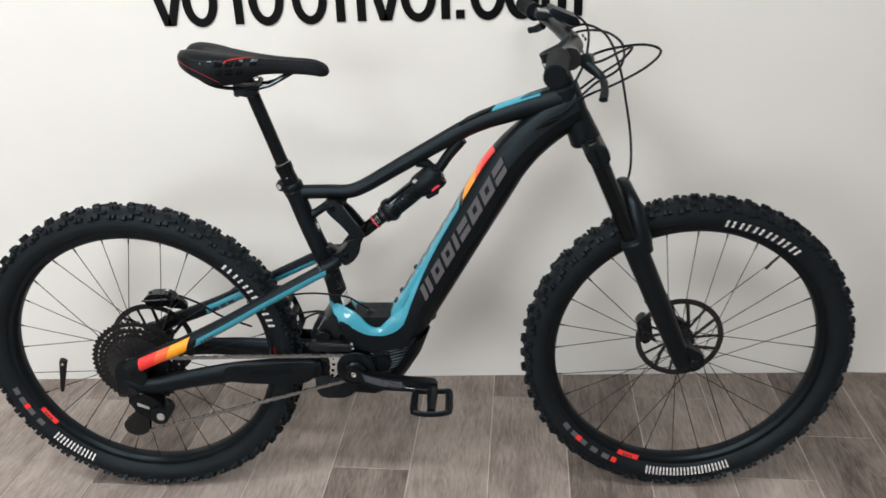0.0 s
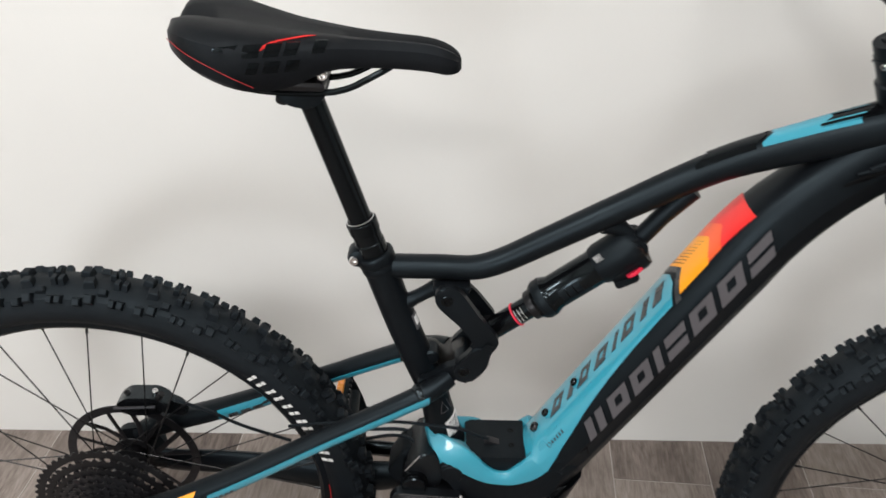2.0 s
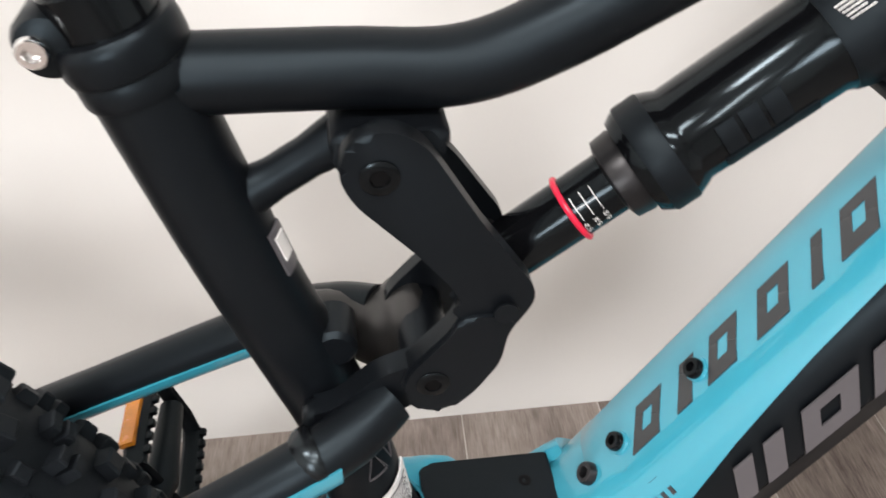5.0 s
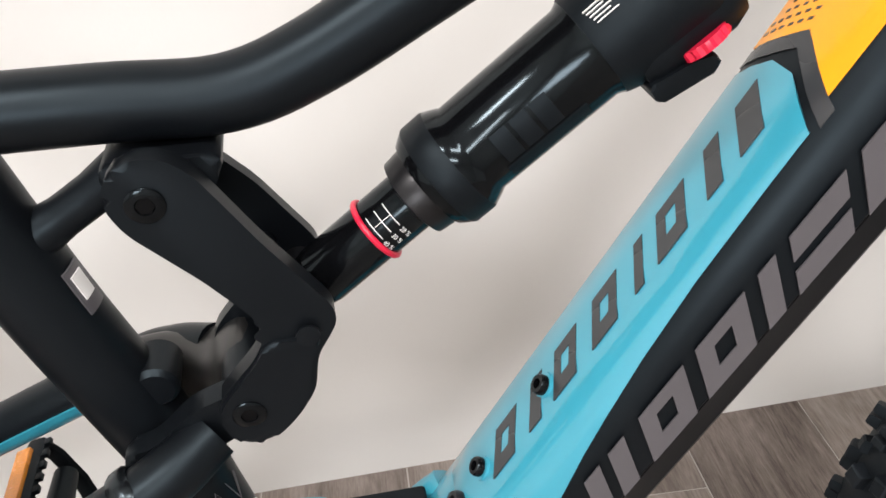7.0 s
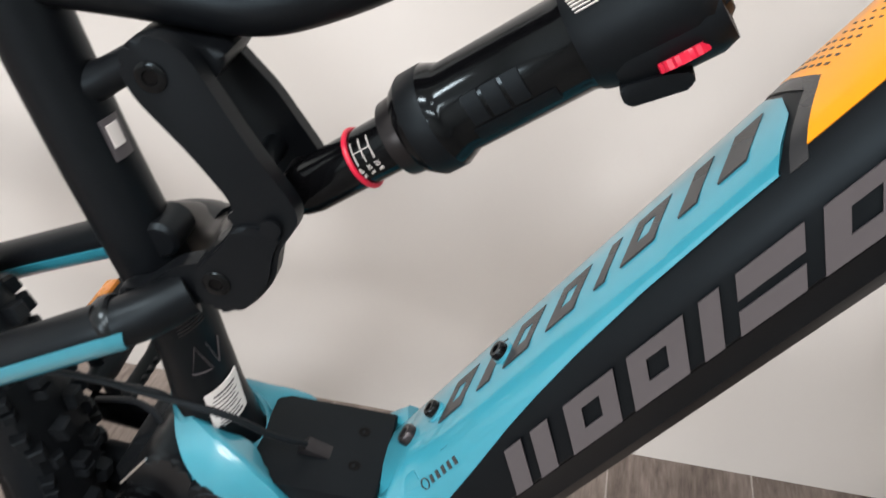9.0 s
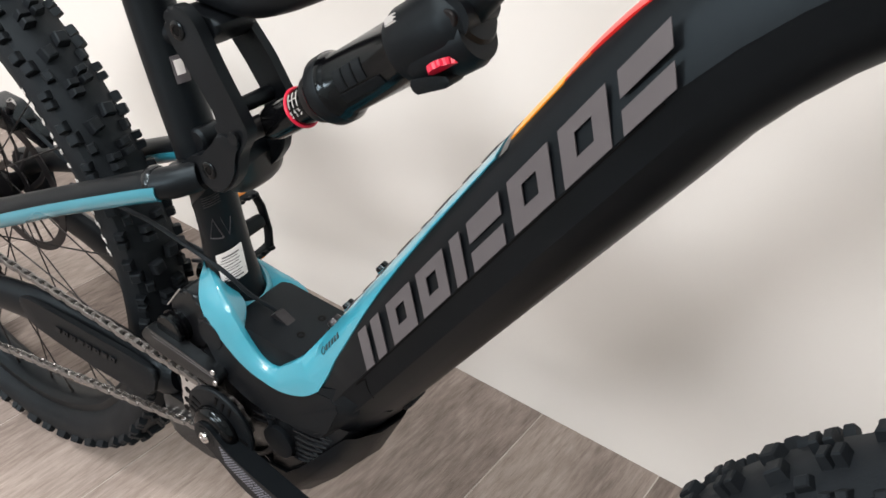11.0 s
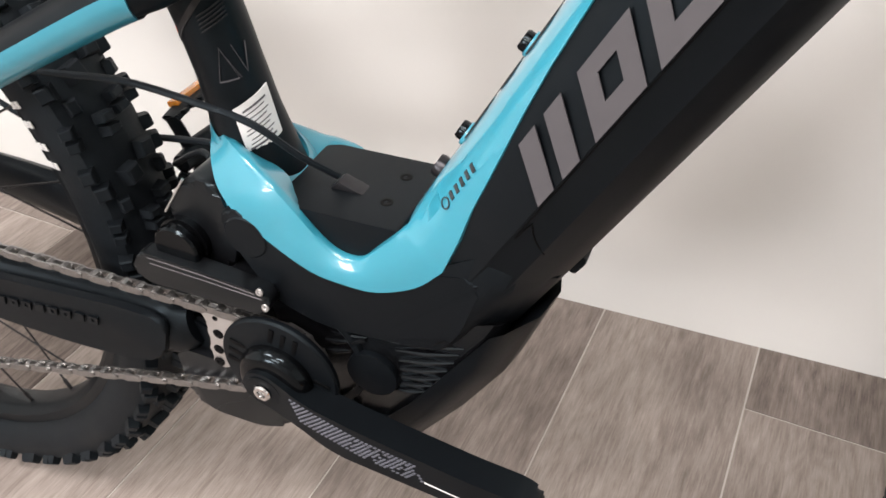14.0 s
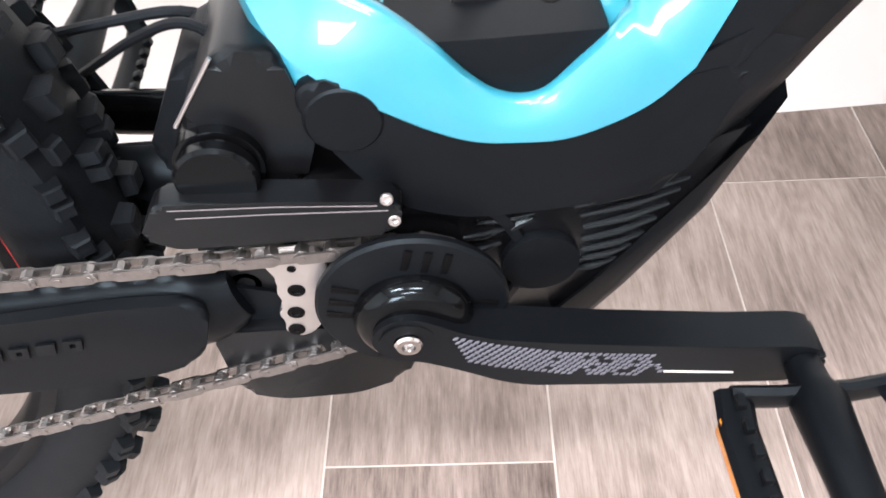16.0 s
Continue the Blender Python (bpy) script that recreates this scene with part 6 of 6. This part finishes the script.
def sign_bar(x, z0, z1, w=0.022, lean=0.0):
    return flat("sign_bar", [(x - w / 2, z0), (x + w / 2, z0), (x + w / 2 + lean, z1), (x - w / 2 + lean, z1)])


ZB, XH = 1.046, 0.120
for kind, x in (("v", -0.547), ("o", -0.465), ("l", -0.370), ("o", -0.299), ("b", -0.191), ("r", -0.115), ("i", -0.063), ("v", -0.003), ("a", 0.079), ("l", 0.146), (".", 0.182), ("c", 0.250), ("o", 0.335), ("m", 0.432)):
    if kind in "oa" or kind in "cb":
        sign_ring(x, ZB + XH / 2 - 0.002, 0.044, XH / 2 + 0.003, 0.021)
    if kind == "v":
        sign_bar(x - 0.004, ZB, ZB + XH, 0.022, -0.034)
        sign_bar(x + 0.004, ZB, ZB + XH, 0.022, 0.034)
    if kind in "lri":
        sign_bar(x, ZB, ZB + (0.165 if kind == "l" else XH))
    if kind == ".":
        sign_bar(x, ZB, ZB + 0.022)
    if kind == "m":
        for k in (-1, 0, 1):
            sign_bar(x + 0.040 * k, ZB, ZB + XH, 0.021)

# ---------------------------------------------------------------- floor planks
rng = random.Random(21)
PX = 0.046
PW, PL = 0.2, 1.2
LAY = at(PX, 0.20, 0) @ Matrix.Rotation(-0.064, 4, "Z") @ at(-PX, -0.20, 0)  # the boards run slightly askew to the wall
planks = {}
x = PX - PW * 15
while x < X1:
    k = round((x - PX) / PW)
    y_joint = {-1: 0.044, 1: 0.378, -2: 0.040 + 0.6, -4: -0.054, 0: -0.55, 2: -0.20, -3: -0.36}.get(k, rng.uniform(-0.9, 0.4))
    y = y_joint
    while y > Y0:
        y -= PL
    while y < WALL_Y + 0.05:
        a, b = max(y, Y0), min(y + PL, WALL_Y + 0.08)
        if b - a > 0.01:
            size = (PW - 0.0022, round(b - a - 0.0022, 4), 0.006)
            if size not in planks:
                own = box(Matrix.Identity(4), size)
                planks[size] = part("plank", own, WOOD, floor, "", 0)
                ob = planks[size]
            else:
                ob = shared("plank", planks[size], Matrix.Identity(4), floor)
            ob.matrix_basis = LAY @ at(x + PW / 2, (a + b) / 2, -0.003)
        y += PL
    x += PW
